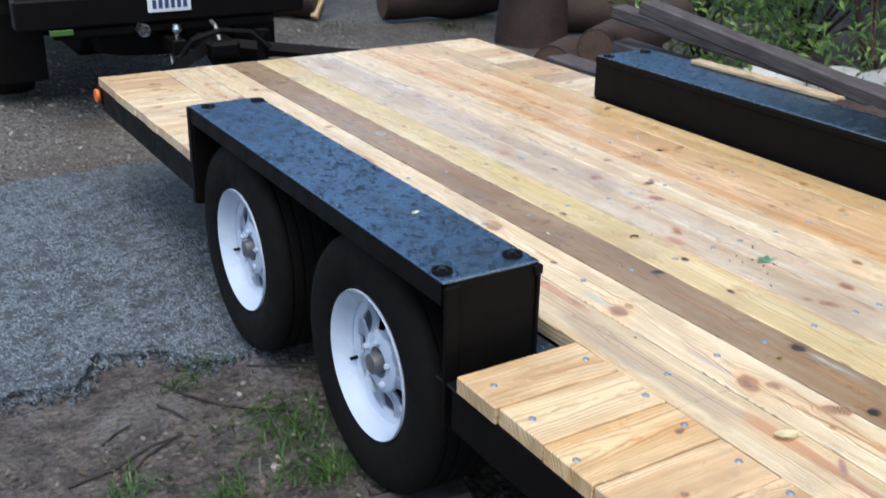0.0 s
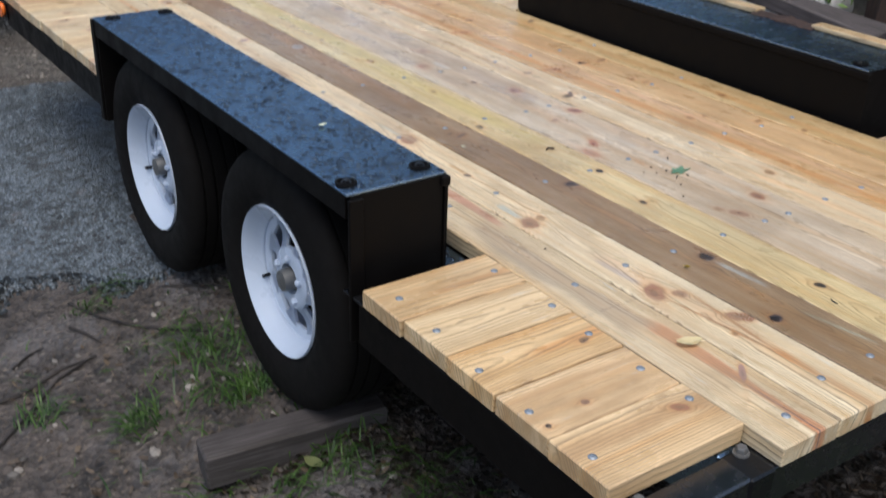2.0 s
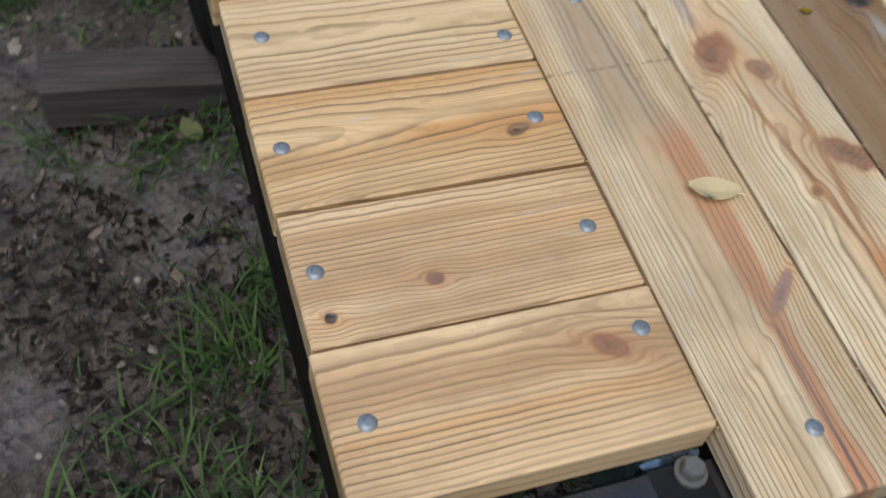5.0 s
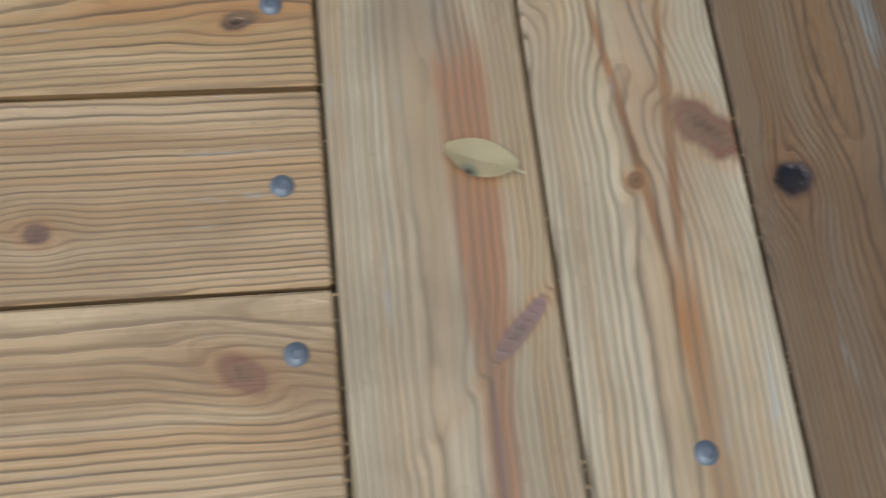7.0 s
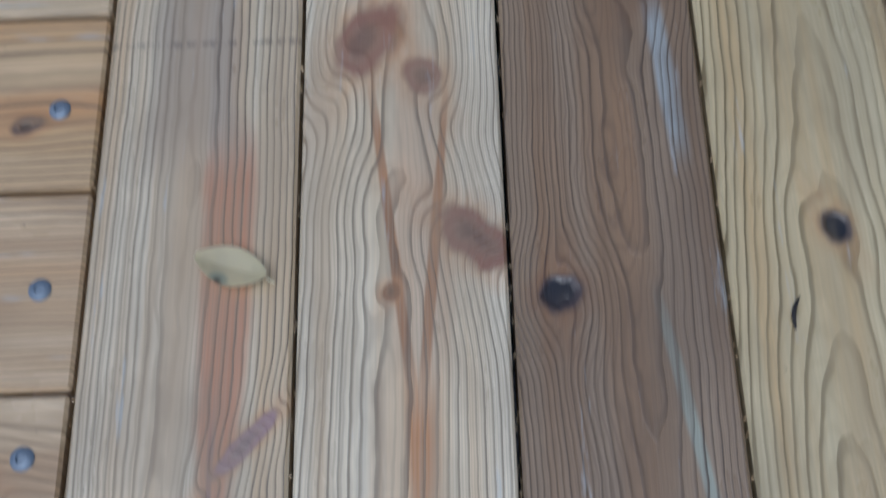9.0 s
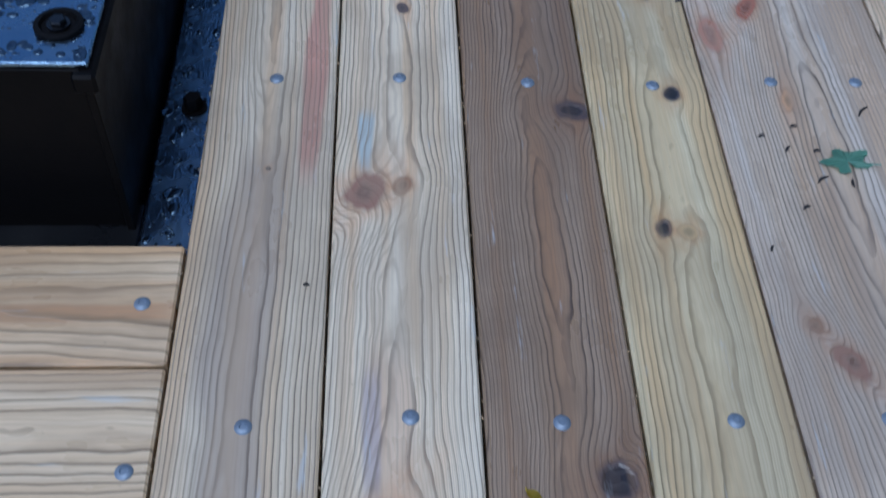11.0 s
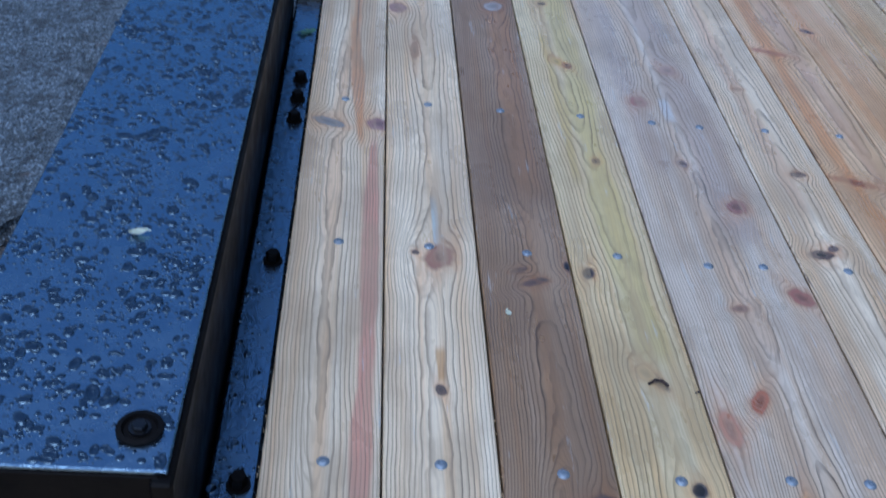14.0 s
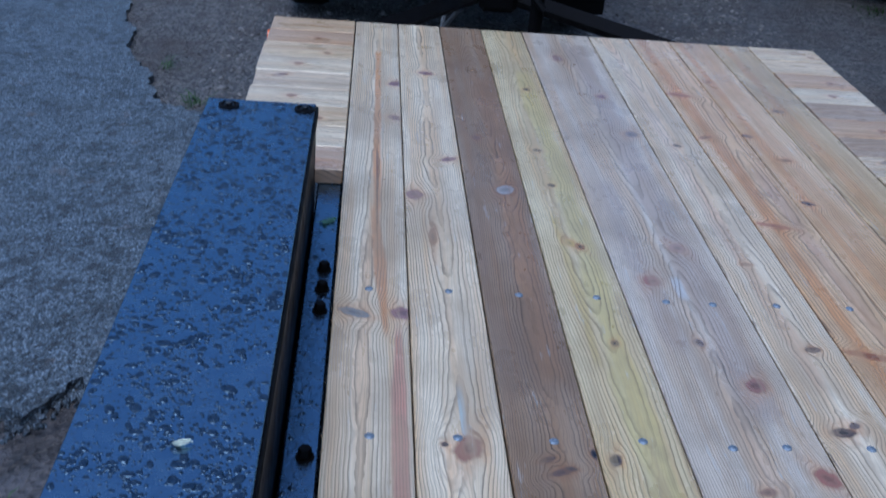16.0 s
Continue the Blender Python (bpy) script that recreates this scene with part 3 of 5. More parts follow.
WHITE_LEAF = leafy("pale_leaf", (0.78, 0.82, 0.68), (0.78, 0.82, 0.68), 0.1, 0.2)
GROUND_LEAF = leafy("pale_green_leaf", (0.30, 0.34, 0.17), (0.30, 0.34, 0.17))
YELLOW_LEAF = leafy("yellow_leaf", (0.46, 0.34, 0.03), (0.46, 0.34, 0.03))
STONE = plain_paint("pale_stone", (0.45, 0.45, 0.46), 0.7, 0.4, 6.0)

# ---- shapes ----


def mesh_of(bm, name, mat, smooth=False):
    bmesh.ops.recalc_face_normals(bm, faces=bm.faces)
    me = bpy.data.meshes.new(name)
    bm.to_mesh(me)
    bm.free()
    me.materials.append(mat)
    if smooth:
        me.polygons.foreach_set("use_smooth", [True] * len(me.polygons))
        me.set_sharp_from_angle(angle=radians(35))
    return me


def part(name, bm, material, parent, label="", smooth=False, at=None):
    ob = new(name, mesh_of(bm, name, material, smooth))
    ob.parent = parent
    if at:
        ob.location = at
    return tagged(ob, label)


def thing(name, label, category, at=(0, 0, 0), group="", kind=""):
    ob = new(name)
    ob.location = at
    return tagged(ob, label, category, group, kind)


def solid(name, bm, material, label, category, smooth=False, group="", kind="", at=None):
    ob = new(name, mesh_of(bm, name, material, smooth))
    if at:
        ob.location = at
    return tagged(ob, label, category, group, kind)


def box(lo, hi, bevel=0.0, bm=None):
    bm = bm or bmesh.new()
    size, mid = [b - a for a, b in zip(lo, hi)], [(a + b) / 2 for a, b in zip(lo, hi)]
    made = bmesh.ops.create_cube(bm, size=1.0, matrix=Matrix.Translation(mid) @ Matrix.Diagonal((*size, 1)))
    if bevel:
        edges = list({e for v in made["verts"] for e in v.link_edges})
        bmesh.ops.bevel(bm, geom=edges, offset=bevel, segments=1, affect="EDGES")
    return bm


def joined(*boxes, bevel=0.0):
    bm = bmesh.new()
    for lo, hi in boxes:
        box(lo, hi, bevel, bm)
    return bm


def lathe(profile, axis="x", n=48, centre=(0, 0, 0), bm=None, closed=False):
    """Turns (radius, along) pairs round the axis."""
    bm = bm or bmesh.new()
    rows = []
    for r, a in profile:
        ring = []
        for i in range(n):
            c, s = math.cos(2 * math.pi * i / n) * r, math.sin(2 * math.pi * i / n) * r
            co = {"x": (a, c, s), "y": (c, a, s), "z": (c, s, a)}[axis]
            ring.append(bm.verts.new(Vector(co) + Vector(centre)))
        rows.append(ring)
    pairs = list(zip(rows, rows[1:])) + ([(rows[-1], rows[0])] if closed else [])
    for a, b in pairs:
        for i in range(n):
            bm.faces.new((a[i], a[(i + 1) % n], b[(i + 1) % n], b[i]))
    if not closed:
        bm.faces.new(rows[0])
        bm.faces.new(rows[-1])
    return bm


def tube(points, radius, n=8, bm=None):
    """A bent round bar; radius may be a list."""
    bm = bm or bmesh.new()
    pts = [Vector(p) for p in points]
    radii = radius if isinstance(radius, (list, tuple)) else [radius] * len(pts)
    rows = []
    for i, p in enumerate(pts):
        d = (pts[min(i + 1, len(pts) - 1)] - pts[max(i - 1, 0)]).normalized()
        side = d.orthogonal().normalized() if abs(d.z) > 0.95 else d.cross(Vector((0, 0, 1))).normalized()
        up = side.cross(d)
        rows.append([bm.verts.new(p + (side * math.cos(2 * math.pi * j / n) + up * math.sin(2 * math.pi * j / n)) * radii[i]) for j in range(n)])
    for a, b in zip(rows, rows[1:]):
        for j in range(n):
            bm.faces.new((a[j], a[(j + 1) % n], b[(j + 1) % n], b[j]))
    bm.faces.new(rows[0])
    bm.faces.new(rows[-1])
    return bm


def hexbolt(r, h, centre, bm=None):
    bm = lathe([(r, 0.0), (r, h * 0.8), (r * 0.85, h)], "z", 6, centre, bm)
    return lathe([(r * 1.35, -0.002), (r * 1.35, 0.002)], "z", 12, centre, bm)


# ---- ground ----
from mathutils.geometry import delaunay_2d_cdt


def slope(x, y):
    """The ground falls away beside the trailer."""
    d = max(0.0, -0.2 - x)
    fade = 1.0 if y < 3 else max(0.5, 1 - (y - 3) * 0.25)
    return 0.005 - fade * 0.24 * d / (1 + 0.45 * d)


def bumps(x, y):
    near = 1.0 if abs(x) < 8 and -6 < y < 12 else 0.0
    z = 0.022 * noise.noise((x * 1.1, y * 1.1, 0.0)) + 0.012 * noise.noise((x * 4.0, y * 4.0, 3.0))
    pad = 0.028 * math.exp(-((x + 0.16) / 0.20) ** 2) if 0.7 < y < 2.5 else 0.0  # dirt packed up under the wheels
    return near * z + pad + max(-0.6, slope(x, y))


def sheet(xs, ys, height):
    bm = bmesh.new()
    grid = [[bm.verts.new((x, y, height(x, y))) for x in xs] for y in ys]
    for a, b in zip(grid, grid[1:]):
        for i in range(len(xs) - 1):
            bm.faces.new((a[i], a[i + 1], b[i + 1], b[i]))
    return bm


xs = [-600, -150, -40, -15] + [-8 + 0.09 * i for i in range(178)] + [15, 40, 150, 600]
ys = [-600, -150, -40, -12] + [-6 + 0.09 * i for i in range(200)] + [20, 50, 150, 600]
solid("ground", sheet(xs, ys, lambda x, y: G - 0.018 + bumps(x, y)), GROUND, "damp brown dirt ground with gravel and litter", "ground", True, kind="structure")


def asphalt_edge():
    """The rim of the asphalt, walked round with a ragged line."""
    corners = [(-9, 2.3), (-3.0, 2.3), (-1.3, 2.30), (-0.92, 2.32), (-0.76, 2.21), (-0.67, 2.37), (-0.52, 2.27), (-0.39, 2.10), (-0.2, 1.98), (0.6, 1.9), (2.4, 1.8), (2.6, 3.9), (0.2, 3.97), (-0.19, 4.06), (-0.66, 4.26),
               (-0.87, 4.38), (-0.92, 4.66), (-1.10, 5.02), (-1.21, 5.6), (-1.37, 6.3), (-1.8, 9.0), (-9, 9.5)]
    out = []
    for a, b in zip(corners, corners[1:] + corners[:1]):
        a, b = Vector(a), Vector(b)
        steps = max(1, int((b - a).length / 0.016)) if max(abs(a.x), abs(b.x)) < 3.5 else 8
        for i in range(steps):
            p = a.lerp(b, i / steps)
            j = noise.noise((p.x * 7, p.y * 7, 1.0)) * 0.030 + noise.noise((p.x * 23, p.y * 23, 5.0)) * 0.018 + noise.noise((p.x * 60, p.y * 60, 9.0)) * 0.008
            side = Vector((a.y - b.y, b.x - a.x)).normalized() if steps > 8 or max(abs(a.x), abs(b.x)) < 3.5 else Vector((0, 1))
            j += noise.noise((p.x * 3.5, p.y * 3.5, 7.0)) * 0.045
            out.append((p.x + side.x * j, p.y + side.y * j))
    return out


def asphalt():
    rim = asphalt_edge()
    inner = [(x * 0.12 + rnd.uniform(-0.03, 0.03), y * 0.12) for x in range(-70, 22) for y in range(14, 78)]
    n = len(rim)
    pts, _, faces, *_ = delaunay_2d_cdt([Vector(p) for p in rim + inner], [(i, (i + 1) % n) for i in range(n)], [], 1, 1e-5)
    bm = bmesh.new()
    top = [bm.verts.new((p.x, p.y, G + 0.012 + slope(p.x, p.y) + 0.006 * noise.noise((p.x * 2, p.y * 2, 4)))) for p in pts]
    for f in faces:
        bm.faces.new([top[i] for i in f])
    bmesh.ops.delete(bm, geom=[v for v in bm.verts if not v.link_faces], context="VERTS")
    border = [e for e in bm.edges if e.is_boundary]
    made = bmesh.ops.extrude_edge_only(bm, edges=border)["geom"]
    for v in made:
        if isinstance(v, bmesh.types.BMVert):
            v.co.z -= 0.06
    return bm


solid("asphalt_road", asphalt(), ASPHALT, "worn grey wet asphalt strip with crumbling edge", "road", True, kind="structure")

# ---- the trailer ----
trailer = thing("utility_trailer", "black steel tandem axle trailer with new wooden plank deck", "trailer")

rail = [((-0.300, 0.0, 0.478), (-0.262, FRONT - 0.01, H - T)), ((1.577, 0.0, 0.478), (1.615, FRONT - 0.01, H - T))]
for lo, hi in rail:
    # the side rails end at the wheel wells
    part("side_rail", box(lo, (hi[0], 0.74, hi[2]), 0.004), BLACK, trailer)
    part("side_rail", box((lo[0] + (0.022 if lo[0] < 0 else 0.0), 2.36, lo[2]), (hi[0] + (0.022 if lo[0] < 0 else 0.0), hi[1], hi[2]), 0.004), BLACK, trailer)
RAILS = (-0.062, 1.377)
for x in RAILS:
    part("frame_rail", box((x, -0.004, 0.46), (x + 0.058, FRONT - 0.012, H - T - 0.001), 0.004), WET, trailer, "wet black main frame rail")
# Rear ends of the same rails, in duller steel that mirrors less sky.
for x in RAILS:
    part("rail_end", box((x, -0.074, 0.46), (x + 0.058, -0.0045, H - T - 0.0015), 0.004), DULL_DAMP, trailer)
part("rear_rail", box((-0.300, -0.070, 0.50), (1.615, -0.006, H - T - 0.002), 0.004), WETTER, trailer, "wet black rear rail")
part("front_rail", box((-0.277, FRONT - 0.004, 0.505), (1.612, FRONT + 0.022, H - 0.012), 0.004), BLACK, trailer)
ROW = 0.440
for i in range(9):
    y = 0.05 + ROW * i
    part("cross_member", box((-0.003, y - 0.035, 0.50), (1.376, y + 0.035, H - T - 0.0005), 0.003), BLACK, trailer)
# Shade on the well floor is put into its duller steel.
part("well_plate", box((-0.30, 0.722, H - T - 0.010), (-0.063, 0.80, H - T - 0.003), 0.001), DULL_DAMP, trailer)
for x, y in ((-0.254, -0.003), (-0.024, -0.003)):
    part("frame_bolt", hexbolt(0.0105, 0.013, (x, y - 0.014, H - T)), STEEL, trailer, "worn grey hex bolt")
for y in (0.945, 1.380, 1.805, 1.884, 1.962):
    part("frame_bolt", hexbolt(0.011, 0.018, (-0.026, y, H - T)), BLACK, trailer, "black hex bolt")

# tongue and coupler
part("drawbar", tube([(-0.15, FRONT, 0.50), (0.52, 4.55, 0.50)], 0.038, 4), BLACK, trailer)
part("drawbar", tube([(1.45, FRONT, 0.50), (0.64, 4.55, 0.50)], 0.038, 4), BLACK, trailer)
coupler = part("coupler", box((0.50, 4.40, 0.46), (0.66, 4.72, 0.55), 0.02), BLACK, trailer)
part("latch", tube([(0.56, 4.45, 0.55), (0.56, 4.50, 0.62), (0.58, 4.62, 0.62)], 0.012), STEEL, coupler)
jack = part("jack", lathe([(0.028, 0.22), (0.028, 0.60), (0.036, 0.60), (0.036, 0.63)], "z", 16, (0.72, 4.25, 0)), BLACK, trailer)
part("foot", box((0.67, 4.20, 0.20), (0.77, 4.30, 0.22), 0.004), BLACK, jack)
part("cable", tube([(0.30, 4.30, 0.52), (0.36, 4.28, 0.60), (0.50, 4.26, 0.64), (0.66, 4.24, 0.62), (0.74, 4.20, 0.54)], 0.016), BLACK, trailer, "black trailer cable")
part("safety_chain", tube([(0.42, 4.40, 0.47), (0.36, 4.55, 0.33), (0.38, 4.72, 0.36), (0.42, 4.85, 0.50)], 0.010), STEEL, trailer)
marker = part("marker_light", lathe([(0.028, 0), (0.028, 0.010), (0.018, 0.022)], "x", 20, (-0.300, 3.600, 0.545)), AMBER, trailer, "amber side marker light")
part("marker_base", box((-0.284, 3.565, 0.508), (-0.2765, 3.635, 0.578), 0.003), BLACK, marker)


def fender(x0, x1, inner, y0=0.772, y1=2.318, z1=0.803):
    """A box fender of plates over both wheels; inner: +1 where its inner side faces +x."""
    f = thing("fender", "", "")
    f.parent = trailer
    out_x, in_x = (x0, x1) if inner > 0 else (x1, x0)
    s = inner
    part("top_plate", box((x0, y0, z1 - 0.006), (x1, y1, z1), 0.0015), WET, f, "wet black top plate beaded with rain")
    lip = sorted((out_x + s * 0.001, out_x + s * 0.007))
    part("outer_lip", box((lip[0], y0 + 0.008, z1 - 0.056), (lip[1], y1 - 0.008, z1 - 0.0065), 0.001), BLACK, f)
    wall = sorted((in_x - s * 0.007, in_x + s * 0.001))
    part("inner_plate", box((wall[0], y0 - 0.008, 0.50), (wall[1], y1 + 0.008, z1 - 0.022), 0.001), BLACK, f)
    edge = sorted((in_x - s * 0.016, in_x + s * 0.006))
    part("edge_bar", box((edge[0], y0 - 0.010, z1 - 0.030), (edge[1], y1 + 0.008, z1 - 0.0075), 0.003), BLACK, f)
    for y, d in ((y0, 1), (y1, -1)):
        ys_ = sorted((y - d * 0.002, y + d * 0.005))
        part("end_plate", box((x0 + 0.008, ys_[0], 0.47), (x1 - 0.008, ys_[1], z1 - 0.0065), 0.001), BLACK, f)
        post = sorted((out_x + s * 0.0, out_x + s * 0.034))
        py = sorted((y - d * (0.012 if d > 0 else 0.030), y - d * 0.0025))
        part("corner_post", box((post[0], py[0], 0.47), (post[1], py[1], z1 - 0.010), 0.002), BLACK, f)
    for hy, near, far in ((y0 + 0.050, 0.028, 0.034), (y1 - 0.040, 0.050, 0.022)):
        for hx in (x0 + near, x1 - far) if inner > 0 else (x0 + far, x1 - near):
            part("tie_down", lathe([(0.0225, 0.0), (0.0225, 0.004), (0.0175, 0.005), (0.0155, 0.0012)], "z", 24, (hx, hy, z1)), BLACK, f, "round black tie-down socket")
            part("bolt", hexbolt(0.008, 0.007, (hx, hy, z1 + 0.002)), DULL_DAMP, f)
    return f


def drops(count, x0, x1, y0, y1, z, seed):
    """Low domes of rain water in loose clusters, as one mesh."""
    rng = random.Random(seed)
    vs, fs, n = [], [], 9
    made = 0
    while made < count:
        x, y = rng.uniform(x0, x1), rng.uniform(y0, y1)
        if noise.noise((x * 14, y * 14, seed)) + 0.35 * noise.noise((x * 45, y * 45, seed)) < rng.uniform(-0.75, 0.3):
            continue
        made += 1
        r = min(0.0062, 0.0008 + rng.expovariate(1 / 0.0011))
        long_, turn = rng.uniform(1.0, 1.7), rng.uniform(0, 3.14)
        k0, c, s_ = len(vs), math.cos(turn), math.sin(turn)
        hollow = r > 0.0026 and rng.random() < 0.45  # dried to a ring
        if hollow:
            r *= 1.35
        for rr, zz in ((1.0, 0.0), (0.84, 0.16), (0.66, 0.02)) if hollow else ((1.0, 0.0), (0.86, 0.16), (0.5, 0.22)):
            for i in range(n):
                a = 2 * math.pi * i / n
                px, py = math.cos(a) * rr * r * long_, math.sin(a) * rr * r
                vs.append((x + px * c - py * s_, y + px * s_ + py * c, z + zz * r))
        vs.append((x, y, z + (0.01 if hollow else 0.23) * r))
        for k_ in range(2):
            fs += [(k0 + k_ * n + i, k0 + k_ * n + (i + 1) % n, k0 + (k_ + 1) * n + (i + 1) % n, k0 + (k_ + 1) * n + i) for i in range(n)]
        fs += [(k0 + 2 * n + i, k0 + 2 * n + (i + 1) % n, k0 + 3 * n) for i in range(n)]
    me = bpy.data.meshes.new("rain_water")
    me.from_pydata(vs, [], fs)
    me.materials.append(DROP)
    me.polygons.foreach_set("use_smooth", [True] * len(me.polygons))
    return me


def wet_with(me, parent):
    ob = new("rain_water", me)
    ob.parent = parent
    tagged(ob, "beads of rain water", kind="stuff")


left_fender = fender(-0.305, -0.068, 1)
wet_with(drops(7000, -0.301, -0.072, 0.778, 2.312, 0.803, 3), left_fender)
wet_with(drops(420, -0.058, -0.006, 0.74, 2.37, H - T - 0.001, 5), trailer)
right_fender = fender(1.402, 1.666, -1, 0.80, 2.375, 0.788)
wet_with(drops(2600, 1.407, 1.660, 0.81, 2.365, 0.788, 4), right_fender)


def wheel(x, y, s):
    """A white spoked steel wheel with its tyre; s: -1 where it faces -x."""
    R, r = 0.330, 0.185
    at = (x, y, 0.408)
    sink, fit = 0.014, r / 0.2  # how deep the disc sits, and its size
    hub = thing("wheel", "", "")
    hub.parent, hub.location = trailer, at
    q = [(r - 0.004, -0.075), (r + 0.012, -0.088), (r + 0.045, -0.102), (R - 0.045, -0.103), (R - 0.016, -0.094), (R - 0.004, -0.080)]
    tread = []
    for gx in (-0.055, -0.02, 0.02, 0.055):
        tread += [(R, gx - 0.012), (R, gx - 0.004), (R - 0.008, gx - 0.003), (R - 0.008, gx + 0.003), (R, gx + 0.004), (R, gx + 0.012)]
    prof = q + tread + [(a, -b) for a, b in reversed(q)]
    part("tyre", lathe([(a, b * s) for a, b in prof], "x", 64, closed=True), RUBBER, hub, "black rubber tyre", True)
    rimbm = lathe([(a, b * s) for a, b in [(r + 0.006, 0.094), (r + 0.008, 0.088), (r, 0.080), (r - 0.006, 0.060), (r - 0.018, 0.050), (r - 0.020, -0.06), (r + 0.004, -0.085), (r - 0.004, -0.085), (r - 0.026, -0.06),
                   (r - 0.025, 0.048), (r - 0.012, 0.062), (r - 0.004, 0.084)]], "x", 64, closed=True)
    part("rim", rimbm, WHITE, hub, "white painted steel rim", True)
    # the dished disc: a hub plate and an outer ring held together by eight flat spokes
    bm = lathe([(a * fit, (b - sink) * s) for a, b in [(0.044, 0.070), (0.076, 0.070), (0.086, 0.064), (0.086, 0.052), (0.044, 0.056)]], "x", 48, closed=True)
    lathe([(a * fit, (b - sink) * s) for a, b in [(0.150, 0.0495), (0.160, 0.052), (0.184, 0.060), (0.184, 0.052), (0.160, 0.044), (0.149, 0.041)]], "x", 64, bm=bm, closed=True)
    part("disc", bm, WHITE, hub, "white steel disc with eight windows", True)
    for i in range(8):
        a = 2 * math.pi * (i + 0.35) / 8
        c, sn = math.cos(a), math.sin(a)
        bm = bmesh.new()
        rows = []
        for rr, dd, hw in ((0.070, 0.0685, 0.026), (0.086, 0.063, 0.021), (0.104, 0.055, 0.0165), (0.124, 0.0510, 0.0165), (0.142, 0.0502, 0.026), (0.156, 0.0515, 0.046)):
            row = []
            for e, lift in ((-1, -0.007), (-0.82, 0), (0, 0.0025), (0.82, 0), (1, -0.007)):
                row.append(bm.verts.new(((dd + lift - sink) * s, fit * (rr * c - e * hw * sn), fit * (rr * sn + e * hw * c))))
            rows.append(row)
        for p0, p1 in zip(rows, rows[1:]):
            for m in range(4):
                bm.faces.new((p0[m], p0[m + 1], p1[m + 1], p1[m]))
        bmesh.ops.solidify(bm, geom=bm.faces[:], thickness=0.003)
        part("spoke", bm, WHITE, hub, "", True)
    part("hub_cap", lathe([(0.032, 0.0), (0.029, 0.066 * s), (0.026, 0.078 * s), (0.0, 0.082 * s)], "x", 28), STEEL, hub, "dull metal hub cap", True)
    for i in range(5):
        a = 2 * math.pi * (i + 0.3) / 5
        part("lug_nut", lathe([(0.009, 0.04 * s), (0.009, 0.064 * s), (0.005, 0.068 * s)], "x", 6, (0, 0.057 * math.cos(a), 0.057 * math.sin(a))), WHITE, hub, "white painted lug nut")
    part("valve", tube([(0.030 * s, 0.150, -0.060), (0.062 * s, 0.138, -0.055)], 0.005), BLACK, hub)
    # A black drum added behind the windows, so that they stay dark.
    part("drum", lathe([(0.145, -0.08 * s), (0.145, -0.025 * s), (0.13, -0.015 * s), (0.0, -0.012 * s)], "x", 32), BLACK, hub)
    return hub


for y in (1.182, 2.022):
    wheel(-0.180, y, -1)
    wheel(1.525, y, 1)
    part("axle", tube([(-0.12, y, 0.40), (1.46, y, 0.40)], 0.032, 12), BLACK, trailer)
for x in (-0.045, 1.42):
    for y in (1.19, 2.03):
        part("leaf_spring", tube([(x, y - 0.36, 0.46), (x, y - 0.18, 0.40), (x, y, 0.37), (x, y + 0.18, 0.40), (x, y + 0.36, 0.46)], 0.022, 4), BLACK, trailer)

# ---- deck boards ----


def board(lo, hi, mat, sag=0.0):
    ob = new("deck_board", mesh_of(box((0, 0, -T), (hi[0] - lo[0], hi[1] - lo[1], 0.0), 0.0022), "deck_board", mat))
    ob.parent, ob.location = trailer, (lo[0], lo[1], H + sag)
    return ob


def screw_mesh():
    bm = lathe([(0.0080, -0.004), (0.0080, 0.0006), (0.0066, 0.0020), (0.0036, 0.0027), (0.0030, 0.0012)], "z", 14)
    return mesh_of(bm, "screw", ZINC, True)


SCREW = screw_mesh()


def screw(deck, x, y):
    s = new("screw", SCREW)
    s.parent = deck
    s.location = (x - deck.location.x, y - deck.location.y, 0.0)
    s.rotation_euler = (0, 0, rnd.uniform(0, 3))


spots = [(0.068,), (0.214,), (0.356,), (0.506,), (0.648, 0.743), (0.876,), (1.018,), (1.160,), (1.305,)]
for (x, w, mat), sx in zip(long_boards, spots):
    b = board((x, Y0, 0), (x + w, FRONT - rnd.uniform(0, 0.004), 0), mat, rnd.uniform(-0.0012, 0.0012))
    for i in range(5):
        y = 0.512 + ROW * (i - 1)
        if i == 0:
            y = -0.024 if x == 0 else 0.018
        for xx in sx:
            screw(b, xx + rnd.uniform(-0.006, 0.006), y + rnd.uniform(-0.005, 0.005))

rear_screws = [((-0.273, 0.070), (-0.028, 0.100)), ((-0.280, 0.217), (-0.031, 0.213)), ((-0.279, 0.358), (-0.032, 0.349)), ((-0.268, 0.506), (-0.024, 0.465)), ((-0.262, 0.644), (-0.034, 0.639))]
for i in range(5):
    a = board((L0 + rnd.uniform(-0.004, 0.004), i * P + 0.0016, 0), (-0.0030, (i + 1) * P - 0.0020, 0), short_mats[i], rnd.uniform(-0.0012, 0.0012))
    for x, y in rear_screws[i]:
        screw(a, x, y)
    a = board((1.377, i * P + 0.001, 0), (1.617, (i + 1) * P - 0.0025, 0), short_mats[(i + 3) % 8])
    for x in (1.405, 1.590):
        screw(a, x, i * P + 0.07)
PF = (FRONT - 2.372) / 9
